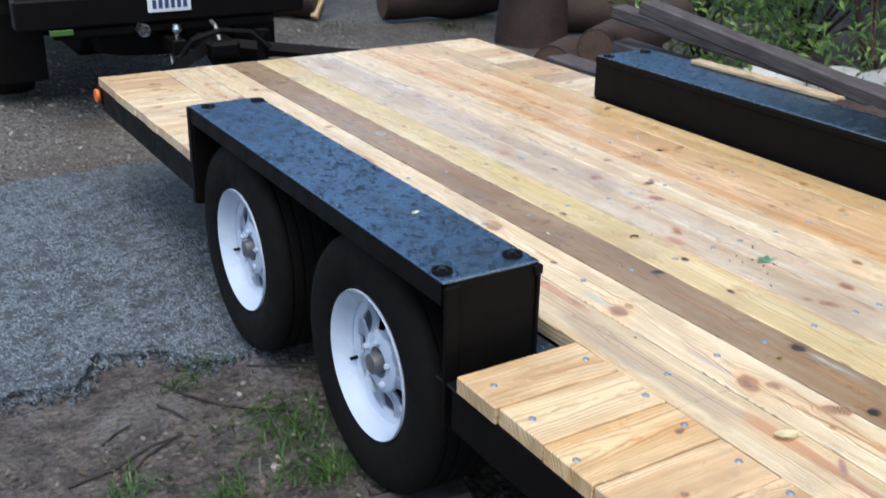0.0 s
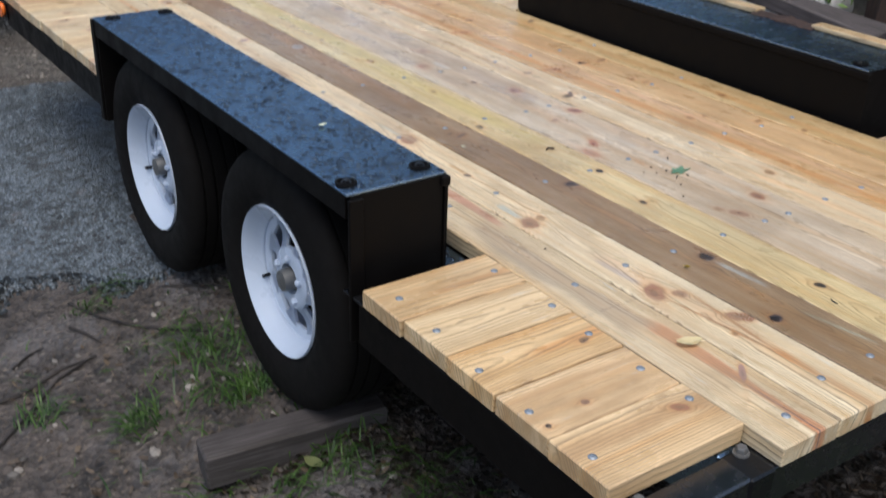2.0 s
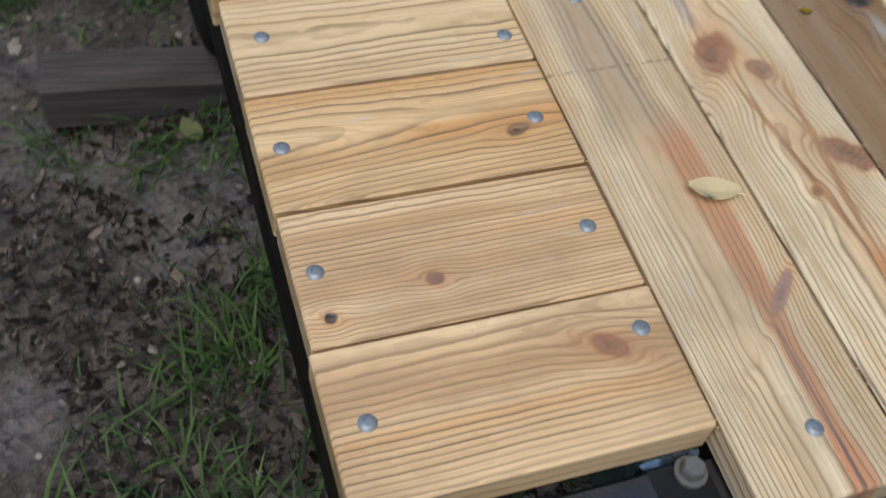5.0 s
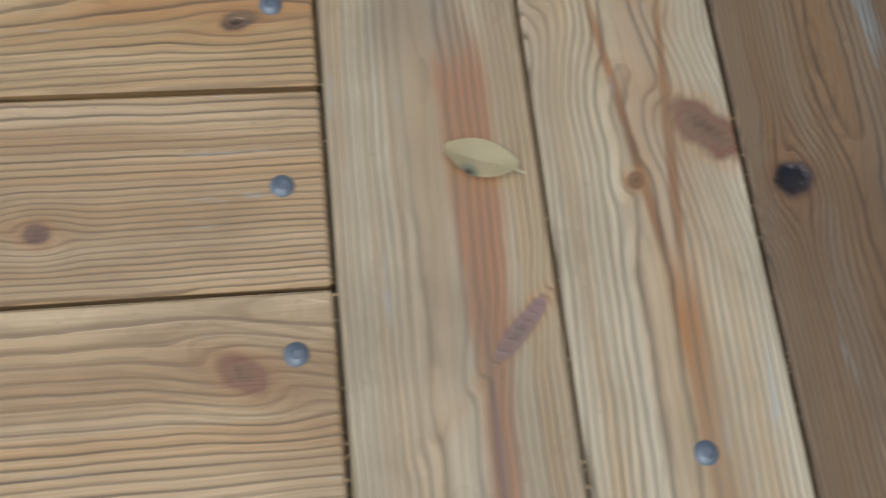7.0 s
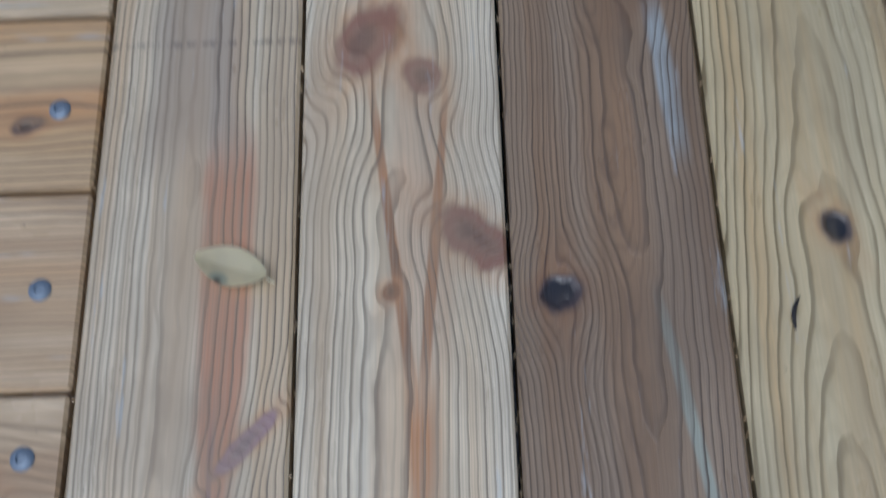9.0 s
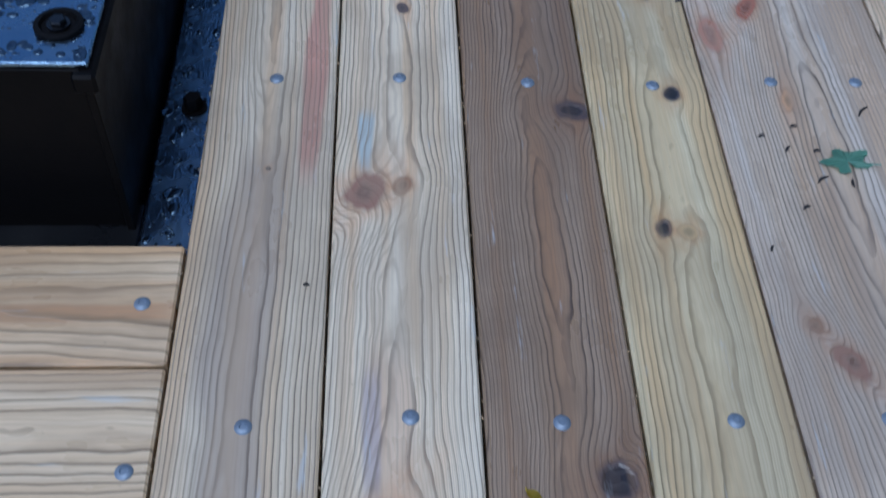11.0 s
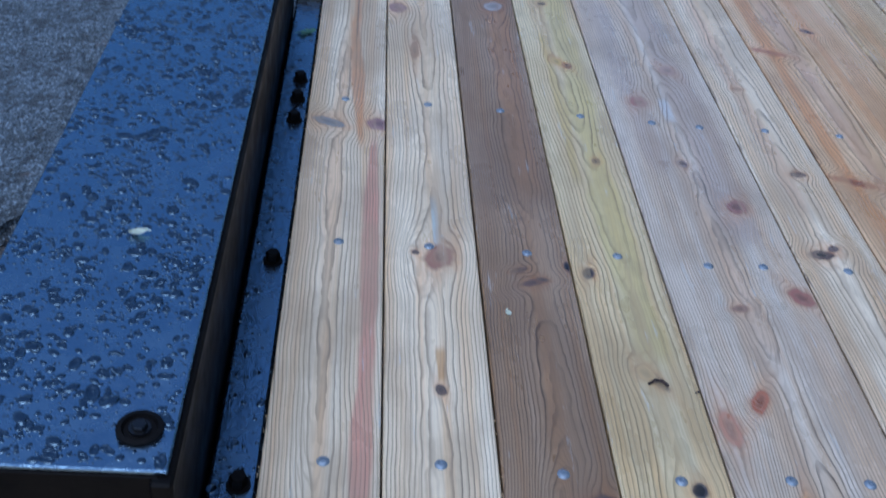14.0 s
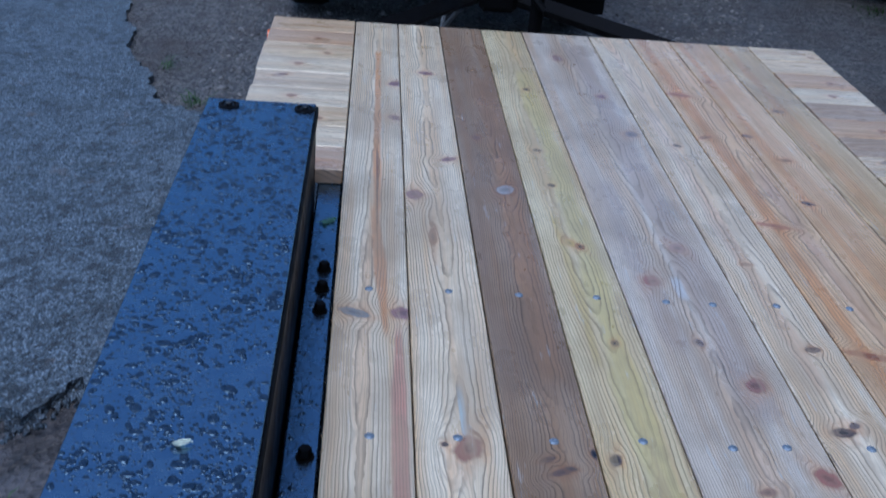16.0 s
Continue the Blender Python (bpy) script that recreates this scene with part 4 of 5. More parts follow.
for i in range(9):
    y = 2.372 + i * PF
    for x0, x1, m in ((-0.281, -0.004, short_mats[(8, 5, 6, 5, 9, 5, 6, 10, 4)[i]]), (1.377, 1.614, short_mats[(6, 9, 7, 10, 7, 5, 10, 3, 6)[i]])):
        board((x0 + rnd.uniform(-0.003, 0.003), y + 0.0006, 0), (x1, y + PF - 0.0006, 0), m, rnd.uniform(-0.001, 0.001))


# ---- leaves lying about ----
def leaf(name, label, at, length, width, turn, mat, curl=0.3, lobes=0):
    bm = bmesh.new()
    rows, n = [], 9
    for i in range(n):
        t = i / (n - 1)
        w = width / 2 * math.sin(math.pi * min(1, t * 0.92 + 0.04)) ** 0.8
        if lobes:
            w *= 0.55 + 0.45 * abs(math.sin(lobes * math.pi * t))
        z = curl * width * (4 * (t - 0.5) ** 2) * 0.5
        rows.append([bm.verts.new((sx * w, (t - 0.5) * length, 0.003 + z + abs(sx) * curl * w * 0.7)) for sx in (-1, -0.5, 0, 0.5, 1)])
    for a, b in zip(rows, rows[1:]):
        for j in range(4):
            bm.faces.new((a[j], a[j + 1], b[j + 1], b[j]))
    bmesh.ops.solidify(bm, geom=bm.faces[:], thickness=0.0008)
    tube([(0, length * 0.48, 0.004), (0.002, length * 0.62, 0.005)], 0.0008, 4, bm)
    ob = solid(name, bm, mat, label, "leaf", True)
    ob.matrix_world = pose(*at, 0, 0, turn)
    return ob


leaf("dry_leaf", "pale tan dry leaf lying on a deck board", (0.099, 0.222, H + 0.001), 0.050, 0.028, -108, PINE_LEAF, 0.5)


def lobed_leaf(label, at, size, turn, seed):
    rng, bm = random.Random(seed), bmesh.new()
    mid = bm.verts.new((0, 0, 0.002))
    n = 30
    rim = []
    for i in range(n):
        a = 2 * math.pi * i / n
        r = size * (0.60 + 0.40 * abs(math.cos(2.5 * a)) ** 2.0) * rng.uniform(0.84, 1.08)
        rim.append(bm.verts.new((r * math.cos(a), r * math.sin(a) * 0.62, rng.uniform(0.0005, 0.004))))
    for i in range(n):
        if i not in (7, 8):
            bm.faces.new((mid, rim[i], rim[(i + 1) % n]))
    bmesh.ops.solidify(bm, geom=bm.faces[:], thickness=0.0006)
    tube([(0, 0, 0.002), (-size * 1.1, size * 0.3, 0.002)], 0.0008, 4, bm)
    solid("green_leaf", bm, GREEN_LEAF, label, "leaf").matrix_world = pose(*at, 0, 0, turn)


lobed_leaf("torn lobed green leaf stuck to the wet deck", (0.702, 0.826, H + 0.001), 0.032, 186, 2)
leaf("pale_leaf", "small pale leaf on the wet black fender", (-0.163, 1.130, 0.8035), 0.023, 0.013, -70, WHITE_LEAF, 0.5)
lobed_leaf("small lobed green leaf lying in the wheel well gap", (-0.028, 2.175, H - T + 0.001), 0.024, 40, 5)
leaf("ground_leaf", "pale green leaf on the dirt by the block", (-0.32, 0.92, 0.055), 0.055, 0.034, 20, GROUND_LEAF, 0.3)
leaf("yellow_leaf", "round yellow leaf on the dirt", (-0.72, 0.72, -0.022), 0.032, 0.026, 50, YELLOW_LEAF, 0.2)

solid("twig_scrap", tube([(0.497, 1.112, H + 0.0025), (0.506, 1.118, H + 0.004), (0.516, 1.118, H + 0.004), (0.524, 1.110, H + 0.0025)], 0.0022, 6), BARK, "tiny curved dark twig scrap on the deck", "twig")
leaf("yellow_flake", "tiny yellow petal lying on a brown board", (0.322, 0.438, H + 0.001), 0.014, 0.009, 60, YELLOW_LEAF, 0.3)
leaf("pale_flake", "tiny pale wood chip on a brown board", (0.318, 1.24, H + 0.001), 0.012, 0.009, 20, WHITE_LEAF, 0.2)

crumb_at = ((0.467, 0.180, 0.011, 80), (0.655, 0.880, 0.004, 10), (0.640, 0.845, 0.005, 60), (0.668, 0.800, 0.008, 35), (0.672, 0.842, 0.004, 5), (0.700, 0.795, 0.006, 90), (0.742, 0.905, 0.010, 50), (0.615, 0.865, 0.004, 20),
            (0.590, 0.705, 0.004, 70), (0.562, 1.100, 0.004, 15), (0.640, 0.760, 0.005, 30), (0.120, 0.660, 0.003, 0))
for x, y, size, turn in crumb_at:
    bm = tube([(-size, 0, 0.0012), (-size * 0.3, size * 0.18, 0.002), (size * 0.4, size * 0.10, 0.002), (size, -size * 0.15, 0.0012)], [0.0008, 0.0016, 0.0014, 0.0006], 5)
    solid("bark_crumb", bm, TWIG, "tiny dark crumb of bark on the deck", "bark crumb", True, "bark crumbs on the deck").matrix_world = pose(x, y, H + 0.0008, 0, 0, turn)

# ---- timber block on the ground ----
solid("timber_block", box((-0.22, -0.046, -0.095), (0.24, 0.046, 0.0), 0.006), OLD, "old grey timber block lying on the dirt", "timber block").matrix_world = pose(-0.325, 1.03, 0.106, 0, -2, -9)

# ---- grass, litter and twigs on the dirt ----
def scatter(count, area, rng, make, keep=lambda x, y: True):
    bm = bmesh.new()
    done = 0
    while done < count:
        x, y = rng.uniform(area[0], area[1]), rng.uniform(area[2], area[3])
        if keep(x, y):
            make(bm, x, y, rng)
        done += 1
    return bm


def off_road(x, y):
    return y < 1.9 + 0.1 * noise.noise((x * 5, y * 5, 0)) or (y > 4.25 and x > -0.7)


def blade(bm, x, y, rng, size=1.0, lean=None):
    h, w = rng.uniform(0.016, 0.058) * size, rng.uniform(0.0018, 0.0036)
    a = rng.uniform(0, 6.28) if lean is None else lean + rng.uniform(-0.7, 0.7)
    out, z = rng.uniform(1.0, 2.6) * h, G - 0.025 + bumps(x, y)
    d, side = Vector((math.cos(a), math.sin(a), 0)), Vector((-math.sin(a), math.cos(a), 0))
    base = Vector((x, y, z))
    pts = [base, base + d * out * 0.35 + Vector((0, 0, h * 0.75)), base + d * out + Vector((0, 0, h * 0.9))]
    l = [bm.verts.new(p - side * w * k_) for p, k_ in zip(pts, (1, 0.8, 0.12))]
    r = [bm.verts.new(p + side * w * k_) for p, k_ in zip(pts, (1, 0.8, 0.12))]
    for i in range(2):
        bm.faces.new((l[i], r[i], r[i + 1], l[i + 1]))


def grass():
    rng, bm = random.Random(21), bmesh.new()
    tufts = [(-0.33, 1.53, 70, 0.11), (-0.32, 1.27, 60, 0.05), (-0.57, 1.39, 45, 0.05), (-0.78, 1.60, 28, 0.05), (-0.41, 2.10, 24, 0.05), (-0.27, 0.62, 60, 0.05), (-0.33, 0.50, 60, 0.07), (-0.20, 0.47, 50, 0.06),
             (-0.73, 0.99, 40, 0.07), (-0.81, 0.74, 40, 0.05), (-0.28, 0.89, 40, 0.08), (-0.54, 0.99, 22, 0.05), (-0.39, 0.93, 24, 0.05), (-0.50, 2.04, 18, 0.05), (-0.15, 0.25, 60, 0.09), (-0.42, 0.15, 60, 0.08),
             # the many tufts at the rear also stand for the dark shade there
             (-0.25, -0.15, 70, 0.12), (0.1, -0.35, 80, 0.2), (-0.5, 0.4, 30, 0.1), (-0.44, 1.39, 40, 0.10), (-0.38, 1.68, 40, 0.10), (-0.25, 1.02, 40, 0.09), (-0.38, 0.25, 60, 0.1), (-0.12, 0.72, 50, 0.1), (0.5, -0.5, 120, 0.3), (0.25, -0.25, 120, 0.14), (0.0, -0.2, 90, 0.12), (0.5, -0.2, 120, 0.16), (0.75, -0.3, 120, 0.2), (0.15, 0.1, 90, 0.15), (-0.12, 0.05, 80, 0.12),
             (-0.68, 4.38, 20, 0.04), (-0.90, 4.85, 14, 0.04), (3.3, 6.5, 60, 0.15), (2.4, 6.9, 60, 0.3)]
    for x, y, n, spread in tufts:
        lean = rng.uniform(0, 6.28)
        for _ in range(int(n * 1.7)):
            blade(bm, rng.gauss(x, spread * 0.6), rng.gauss(y, spread * 0.6), rng, 1.0, lean + rng.uniform(-1.6, 1.6))
    for _ in range(900):
        x, y = rng.uniform(-1.6, 0.6), rng.uniform(-1.0, 1.95)
        if noise.noise((x * 2.5, y * 2.5, 8)) > 0.05:
            blade(bm, x, y, rng, 0.7)
    return bm


solid("grass", grass(), GRASS, "sparse green grass tufts growing in the dirt", "grass", kind="stuff")


def scrap(bm, x, y, rng):
    s, a = rng.uniform(0.004, 0.014), rng.uniform(0, 6.28)
    m = pose(x, y, G - 0.016 + bumps(x, y) + rng.uniform(0.002, 0.008), rng.uniform(-25, 25), rng.uniform(-25, 25), math.degrees(a))
    w = s * rng.uniform(0.25, 0.7)
    if rng.random() < 0.45:  # a straw
        s, w = s * 1.9, 0.0012
    bm.faces.new([bm.verts.new(m @ Vector(p)) for p in ((-w, -s, 0), (w * 0.7, -s * 0.8, 0.002), (w, s * 0.6, 0), (0, s * 1.3, 0.003), (-w * 0.8, s * 0.5, 0))])


solid("leaf_litter", scatter(4600, (-1.7, 0.9, -1.2, 2.0), random.Random(4), scrap, off_road), LITTER, "small dead leaf and bark scraps on dirt", "leaf litter", kind="stuff")

# Mulch thickens towards the trailer; part of its dark is painted shade.
solid("mulch", scatter(20000, (-0.80, 1.3, -0.9, 1.15), random.Random(6), scrap, lambda x, y: noise.noise((x * 3, y * 3, 2)) > -0.22 - 0.8 * (x + 0.48)), SHADED_MULCH, "rotted bark and leaf mulch, coloured darker for the shade beside the trailer", "mulch", kind="stuff")


def stones(count, area, seed):
    """Little stones, one shape copied by hand into one mesh."""
    rng = random.Random(seed)
    src = bmesh.new()
    bmesh.ops.create_icosphere(src, subdivisions=1, radius=1.0)
    base, faces = [v.co.copy() for v in src.verts], [[v.index for v in f.verts] for f in src.faces]
    src.free()
    vs, fs = [], []
    for _ in range(count):
        x, y = rng.uniform(area[0], area[1]), rng.uniform(area[2], area[3])
        if not off_road(x, y):
            continue
        r = rng.uniform(0.003, 0.009) if rng.random() < 0.9 else rng.uniform(0.010, 0.018)
        m = pose(x, y, G - 0.018 + bumps(x, y) + r * 0.2, rng.uniform(-20, 20), rng.uniform(-20, 20), rng.uniform(0, 360)) @ Matrix.Diagonal((r * rng.uniform(0.8, 1.6), r, r * rng.uniform(0.5, 0.9), 1))
        k0 = len(vs)
        vs += [tuple(m @ p) for p in base]
        fs += [[i + k0 for i in f] for f in faces]
    me = bpy.data.meshes.new("gravel")
    me.from_pydata(vs, [], fs)
    return me


def gravel_material():
    n = Net("mixed_gravel")
    info = n.nodes.new("ShaderNodeNewGeometry").outputs["Random Per Island"]
    col = n.ramp(info, [(0.0, (0.05, 0.047, 0.045)), (0.4, (0.13, 0.12, 0.11)), (0.75, (0.20, 0.185, 0.17)), (1.0, (0.24, 0.22, 0.20))])
    return n.out(col, 0.6, n.bump(n.noise(n.xyz, 160.0, 2.0), 0.4, 0.003))


GRAVEL = gravel_material()
gravel = new("gravel", stones(5200, (-1.6, 2.4, 4.1, 7.0), 8))
gravel.data.materials.append(GRAVEL)
tagged(gravel, "loose grey and brown gravel beside the asphalt", "gravel", kind="stuff")


def crumbs():
    """Broken bits of asphalt along its near edge."""
    rng = random.Random(15)
    vs, fs = [], []
    for x, y in asphalt_edge():
        if not (-1.6 < x < 0.2 and y < 2.6):
            continue
        for _ in range(5):
            px, py, r = x + rng.gauss(0, 0.025), y - abs(rng.gauss(0, 0.03)) + 0.008, rng.uniform(0.003, 0.011)
            m = pose(px, py, G - 0.018 + bumps(px, py) + r * 0.5, rng.uniform(0, 90), rng.uniform(0, 90), rng.uniform(0, 360))
            k0 = len(vs)
            vs += [tuple(m @ (Vector(c) * r * rng.uniform(0.7, 1.2))) for c in ((-1, -1, -1), (1, -1, -1), (1, 1, -1), (-1, 1, -1), (-0.8, -0.7, 0.8), (0.9, -0.8, 0.7), (0.7, 0.8, 0.9), (-0.9, 0.7, 0.7))]
            fs += [[k0 + i for i in f] for f in ((0, 3, 2, 1), (4, 5, 6, 7), (0, 1, 5, 4), (1, 2, 6, 5), (2, 3, 7, 6), (3, 0, 4, 7))]
    me = bpy.data.meshes.new("asphalt_crumbs")
    me.from_pydata(vs, [], fs)
    me.materials.append(ASPHALT)
    return me


tagged(new("asphalt_crumbs", crumbs()), "broken dark asphalt crumbs along the road edge", "rubble", kind="stuff")
gravel = new("gravel", stones(600, (-1.6, 0.2, -0.4, 2.1), 9))
gravel.data.materials.append(GRAVEL)
tagged(gravel, "scattered small stones pressed into damp dirt", "gravel", kind="stuff")

for pts, r in (([(-0.91, 1.76), (-0.77, 1.75), (-0.67, 1.78), (-0.57, 1.77)], 0.0055), ([(-0.94, 1.53), (-0.83, 1.62), (-0.69, 1.74), (-0.57, 1.78)], 0.0052), ([(-0.78, 1.88), (-0.73, 1.91), (-0.68, 1.92)], 0.0045),
               ([(-0.55, 2.10), (-0.50, 1.95), (-0.43, 1.81), (-0.35, 1.69), (-0.27, 1.58)], 0.0045), ([(-0.59, 1.96), (-0.56, 1.89), (-0.54, 1.82)], 0.005), ([(-0.30, 1.95), (-0.18, 1.80), (-0.1, 1.72)], 0.004)):
    bm = tube([(x, y, G - 0.012 + bumps(x, y)) for x, y in pts], [r] * (len(pts) - 1) + [r * 0.4], 6)
    solid("fallen_twig", bm, TWIG, "thin dark broken twig lying on dirt", "twig", group="twigs on the dirt")

# ---- the truck in front of the trailer ----
truck = thing("pickup_truck", "dark pickup truck parked ahead, hitched to the trailer", "truck")
TX, TY = 0.42, 4.95


def shell(sections, mat, name, parent, label=""):
    """Skins a row of outlines, each (y, half width, z low, z high, inset at the top)."""
    bm = bmesh.new()
    rows = []
    for y, hw, z0, z1, ins in sections:
        pts = [(-hw + 0.04, z0), (hw - 0.04, z0), (hw, z0 + 0.06), (hw, z1 - 0.10), (hw - ins, z1), (-hw + ins, z1), (-hw, z1 - 0.10), (-hw, z0 + 0.06)]
        rows.append([bm.verts.new((TX + x, y, z)) for x, z in pts])
    for a, b in zip(rows, rows[1:]):
        for i in range(8):
            bm.faces.new((a[i], a[(i + 1) % 8], b[(i + 1) % 8], b[i]))
    bm.faces.new(rows[0])
    bm.faces.new(rows[-1])
    return part(name, bm, mat, parent, label)


shell([(TY + 0.04, 0.79, 0.78, 1.36, 0.06), (TY + 0.35, 0.81, 0.74, 1.38, 0.05), (TY + 1.75, 0.81, 0.74, 1.38, 0.05)], TRUCK, "bed_body", truck)
shell([(TY + 1.76, 0.81, 0.46, 1.40, 0.06), (TY + 3.0, 0.81, 0.46, 1.38, 0.06), (TY + 4.1, 0.78, 0.50, 1.18, 0.08), (TY + 4.35, 0.72, 0.52, 1.05, 0.08)], TRUCK, "cab_body", truck)
cab = shell([(TY + 1.80, 0.70, 1.38, 1.86, 0.12), (TY + 2.6, 0.72, 1.38, 1.90, 0.12), (TY + 3.2, 0.70, 1.36, 1.48, 0.02)], TRUCK, "cab", truck)
part("rear_window", box((TX - 0.55, TY + 1.785, 1.45), (TX + 0.55, TY + 1.798, 1.78), 0.004), plain_paint("dark_glass", (0.01, 0.012, 0.014), 0.08, 0.05), cab)
tail = part("tailgate", box((TX - 0.70, TY + 0.010, 0.80), (TX + 0.70, TY + 0.039, 1.34), 0.01), TRUCK, truck)
part("handle", box((TX - 0.09, TY - 0.004, 1.16), (TX + 0.09, TY + 0.012, 1.22), 0.006), BLACK, tail)
bumper = part("bumper", joined(((TX - 0.80, TY - 0.12, 0.60), (TX + 0.80, TY + 0.0, 0.76)), ((TX - 0.62, TY - 0.10, 0.54), (TX + 0.62, TY - 0.02, 0.598)), bevel=0.012), BLACK, truck, "black step bumper")
plate = part("plate", box((TX - 0.12, TY - 0.132, 0.655), (TX + 0.12, TY - 0.124, 0.745), 0.003), PLATE, truck, "white number plate")
for i in range(6):
    x = TX - 0.095 + 0.034 * i
    part("plate_bar", box((x, TY - 0.1345, 0.675), (x + 0.022, TY - 0.1325, 0.722)), INK, plate)
part("receiver", joined(((TX - 0.04, TY - 0.26, 0.44), (TX + 0.04, TY + 0.3, 0.52)), ((TX - 0.35, TY + 0.02, 0.44), (TX + 0.35, TY + 0.10, 0.51)), bevel=0.006), BLACK, truck)
part("hitch_ball", lathe([(0.012, 0.52), (0.012, 0.55), (0.022, 0.56), (0.025, 0.575), (0.016, 0.60)], "z", 18, (TX + 0.0, TY - 0.22, 0)), CHROME, truck)
part("tow_plug", lathe([(0.035, -0.03), (0.035, 0.03), (0.028, 0.035)], "y", 18, (TX - 0.16, TY - 0.14, 0.57)), CHROME, truck)
part("green_tag", box((TX - 0.64, TY - 0.128, 0.570), (TX - 0.52, TY - 0.115, 0.598), 0.002), GREEN_TAG, truck, "small green tag")
for s in (-1, 1):
    part("tail_light", box((TX + s * 0.75 - 0.045, TY + 0.015, 0.92), (TX + s * 0.75 + 0.045, TY + 0.06, 1.24), 0.01), plain_paint("red_lens", (0.22, 0.008, 0.008), 0.2, 0.05), truck)
    part("mud_flap", box((TX + s * 0.70 - 0.13, TY + 0.42, 0.22), (TX + s * 0.70 + 0.13, TY + 0.43, 0.62), 0.003), BLACK, truck)
# Axle, tank and spare wheel are added so that the shaded underside looks dark.
part("rear_axle", lathe([(0.04, -0.7), (0.04, -0.12), (0.13, -0.08), (0.13, 0.08), (0.04, 0.12), (0.04, 0.7)], "x", 20, (TX, TY + 0.92, G + 0.36)), BLACK, truck)
part("fuel_tank", box((TX - 0.45, TY + 0.30, 0.36), (TX + 0.50, TY + 0.74, 0.62), 0.05), BLACK, truck)
part("spare_wheel", lathe([(0.20, 0.40), (0.34, 0.40), (0.36, 0.46), (0.36, 0.54), (0.34, 0.60), (0.20, 0.60)], "z", 32, (TX, TY + 0.42, -0.02)), RUBBER, truck)
for s in (-1, 1):
    part("frame_rail", box((TX + s * 0.42 - 0.04, TY, 0.52), (TX + s * 0.42 + 0.04, TY + 4.1, 0.64), 0.006), BLACK, truck)
    for y in (TY + 0.92, TY + 3.55):
        w = thing("wheel", "", "")
        w.parent, w.location = truck, (TX + s * 0.71, y, G + 0.355)
        prof = [(0.20, -0.10), (0.24, -0.118), (0.31, -0.120), (0.35, -0.105), (0.362, -0.07), (0.362, 0.07), (0.35, 0.105), (0.31, 0.120), (0.24, 0.118), (0.20, 0.10)]
        part("tyre", lathe(prof, "x", 48, closed=True), RUBBER, w, "", True)
        part("rim", lathe([(0.205, 0.10 * s), (0.20, 0.105 * s), (0.18, 0.08 * s), (0.08, 0.05 * s), (0.07, 0.085 * s), (0.03, 0.09 * s)], "x", 40), CHROME, w, "bright metal rim", True)

# ---- beyond the far fender: loose boards, old beams and logs ----
RAW = wood("raw_edge_board", (0.66, 0.52, 0.33), (0.38, 0.25, 0.14), 31, [], [], 120)
for at, size, turn in (((1.655, 1.40, 0.7895), (0.052, 0.68, 0.016), 1.0), ((1.655, 0.62, 0.7895), (0.055, 0.56, 0.015), -0.6)):
    solid("loose_board", box((-size[0] / 2, 0, 0), (size[0] / 2, size[1], size[2]), 0.003), RAW, "narrow pale raw board lying on the black fender", "board", group="boards on the fender").matrix_world = pose(*at, 0, 0, turn)


strip = bmesh.new()
rows = []
for i in range(12):
    wide = 0.034 + 0.016 * noise.noise((i * 0.7, 2.0, 0.0))
    lift = 0.006 + 0.010 * abs(noise.noise((i * 0.9, 5.0, 0.0)))
    rows.append([strip.verts.new((sx * wide, 0.022 * i, z)) for sx, z in ((-1, 0.001), (-0.7, lift), (0.2, lift * 1.6), (1, 0.001))])
for p0, p1 in zip(rows, rows[1:]):
    for j in range(3):
        strip.faces.new((p0[j], p0[j + 1], p1[j + 1], p1[j]))
for row in (rows[0], rows[-1]):
    strip.faces.new(row)
solid("bark_strip", strip, BARK, "torn dark strip of bark lying between the pale boards", "bark").matrix_world = pose(1.650, 1.165, 0.7885)


def beam(a, b, w, h, mat, label, name="old_beam"):
    a, b = Vector(a), Vector(b)
    d = b - a
    yaw, pitch = math.degrees(math.atan2(-d.x, d.y)), math.degrees(math.asin(d.z / d.length))
    bm = box((-w / 2, 0, -h), (w / 2, d.length, 0), 0.008)
    for v in bm.verts:
        v.co += Vector((noise.noise(v.co * 3 + a), 0, noise.noise(v.co * 3 + b))) * 0.012
    solid(name, bm, mat, label, "beam", group="pile of old beams").matrix_world = pose(*a, pitch, 0, yaw)


beam((2.62, 1.55, 0.55), (2.30, 3.10, 0.84), 0.11, 0.07, OLDY, "long dark weathered beam leaning on the pile")
beam((2.95, 1.7, 0.50), (2.55, 3.6, 0.72), 0.12, 0.07, OLDY, "dark weathered beam slanting over the pile")
for i, (x, z) in enumerate(((2.25, 0.16), (2.45, 0.17), (2.65, 0.16), (2.32, 0.27), (2.55, 0.28), (2.42, 0.39), (2.66, 0.38), (2.55, 0.50), (2.85, 0.20), (2.9, 0.31))):
    beam((x, 1.9 + 0.13 * (i % 3), z), (x + 0.08 * math.sin(i * 2.0), 4.0 - 0.11 * (i % 4), z + 0.015), 0.17, 0.10, OLDY, "dark weathered square beam stacked in a pile")


def log(a, b, r, label):
    a, b = Vector(a), Vector(b)
    pts = [a.lerp(b, i / 5) + Vector((0, 0, 0.01 * math.sin(i * 1.7))) for i in range(6)]
    t = thing("log", label, "log", group="cut logs")
    part("bark", tube(pts, [r * (1 + 0.08 * math.sin(i * 2.3)) for i in range(6)], 14), BARK, t, "", True)
    e = (a - b).normalized() * 0.006
    part("cut_end", tube([pts[0] + e, pts[0] - e], r * 0.9, 14), LOG_END, t, "pale brown cut end")


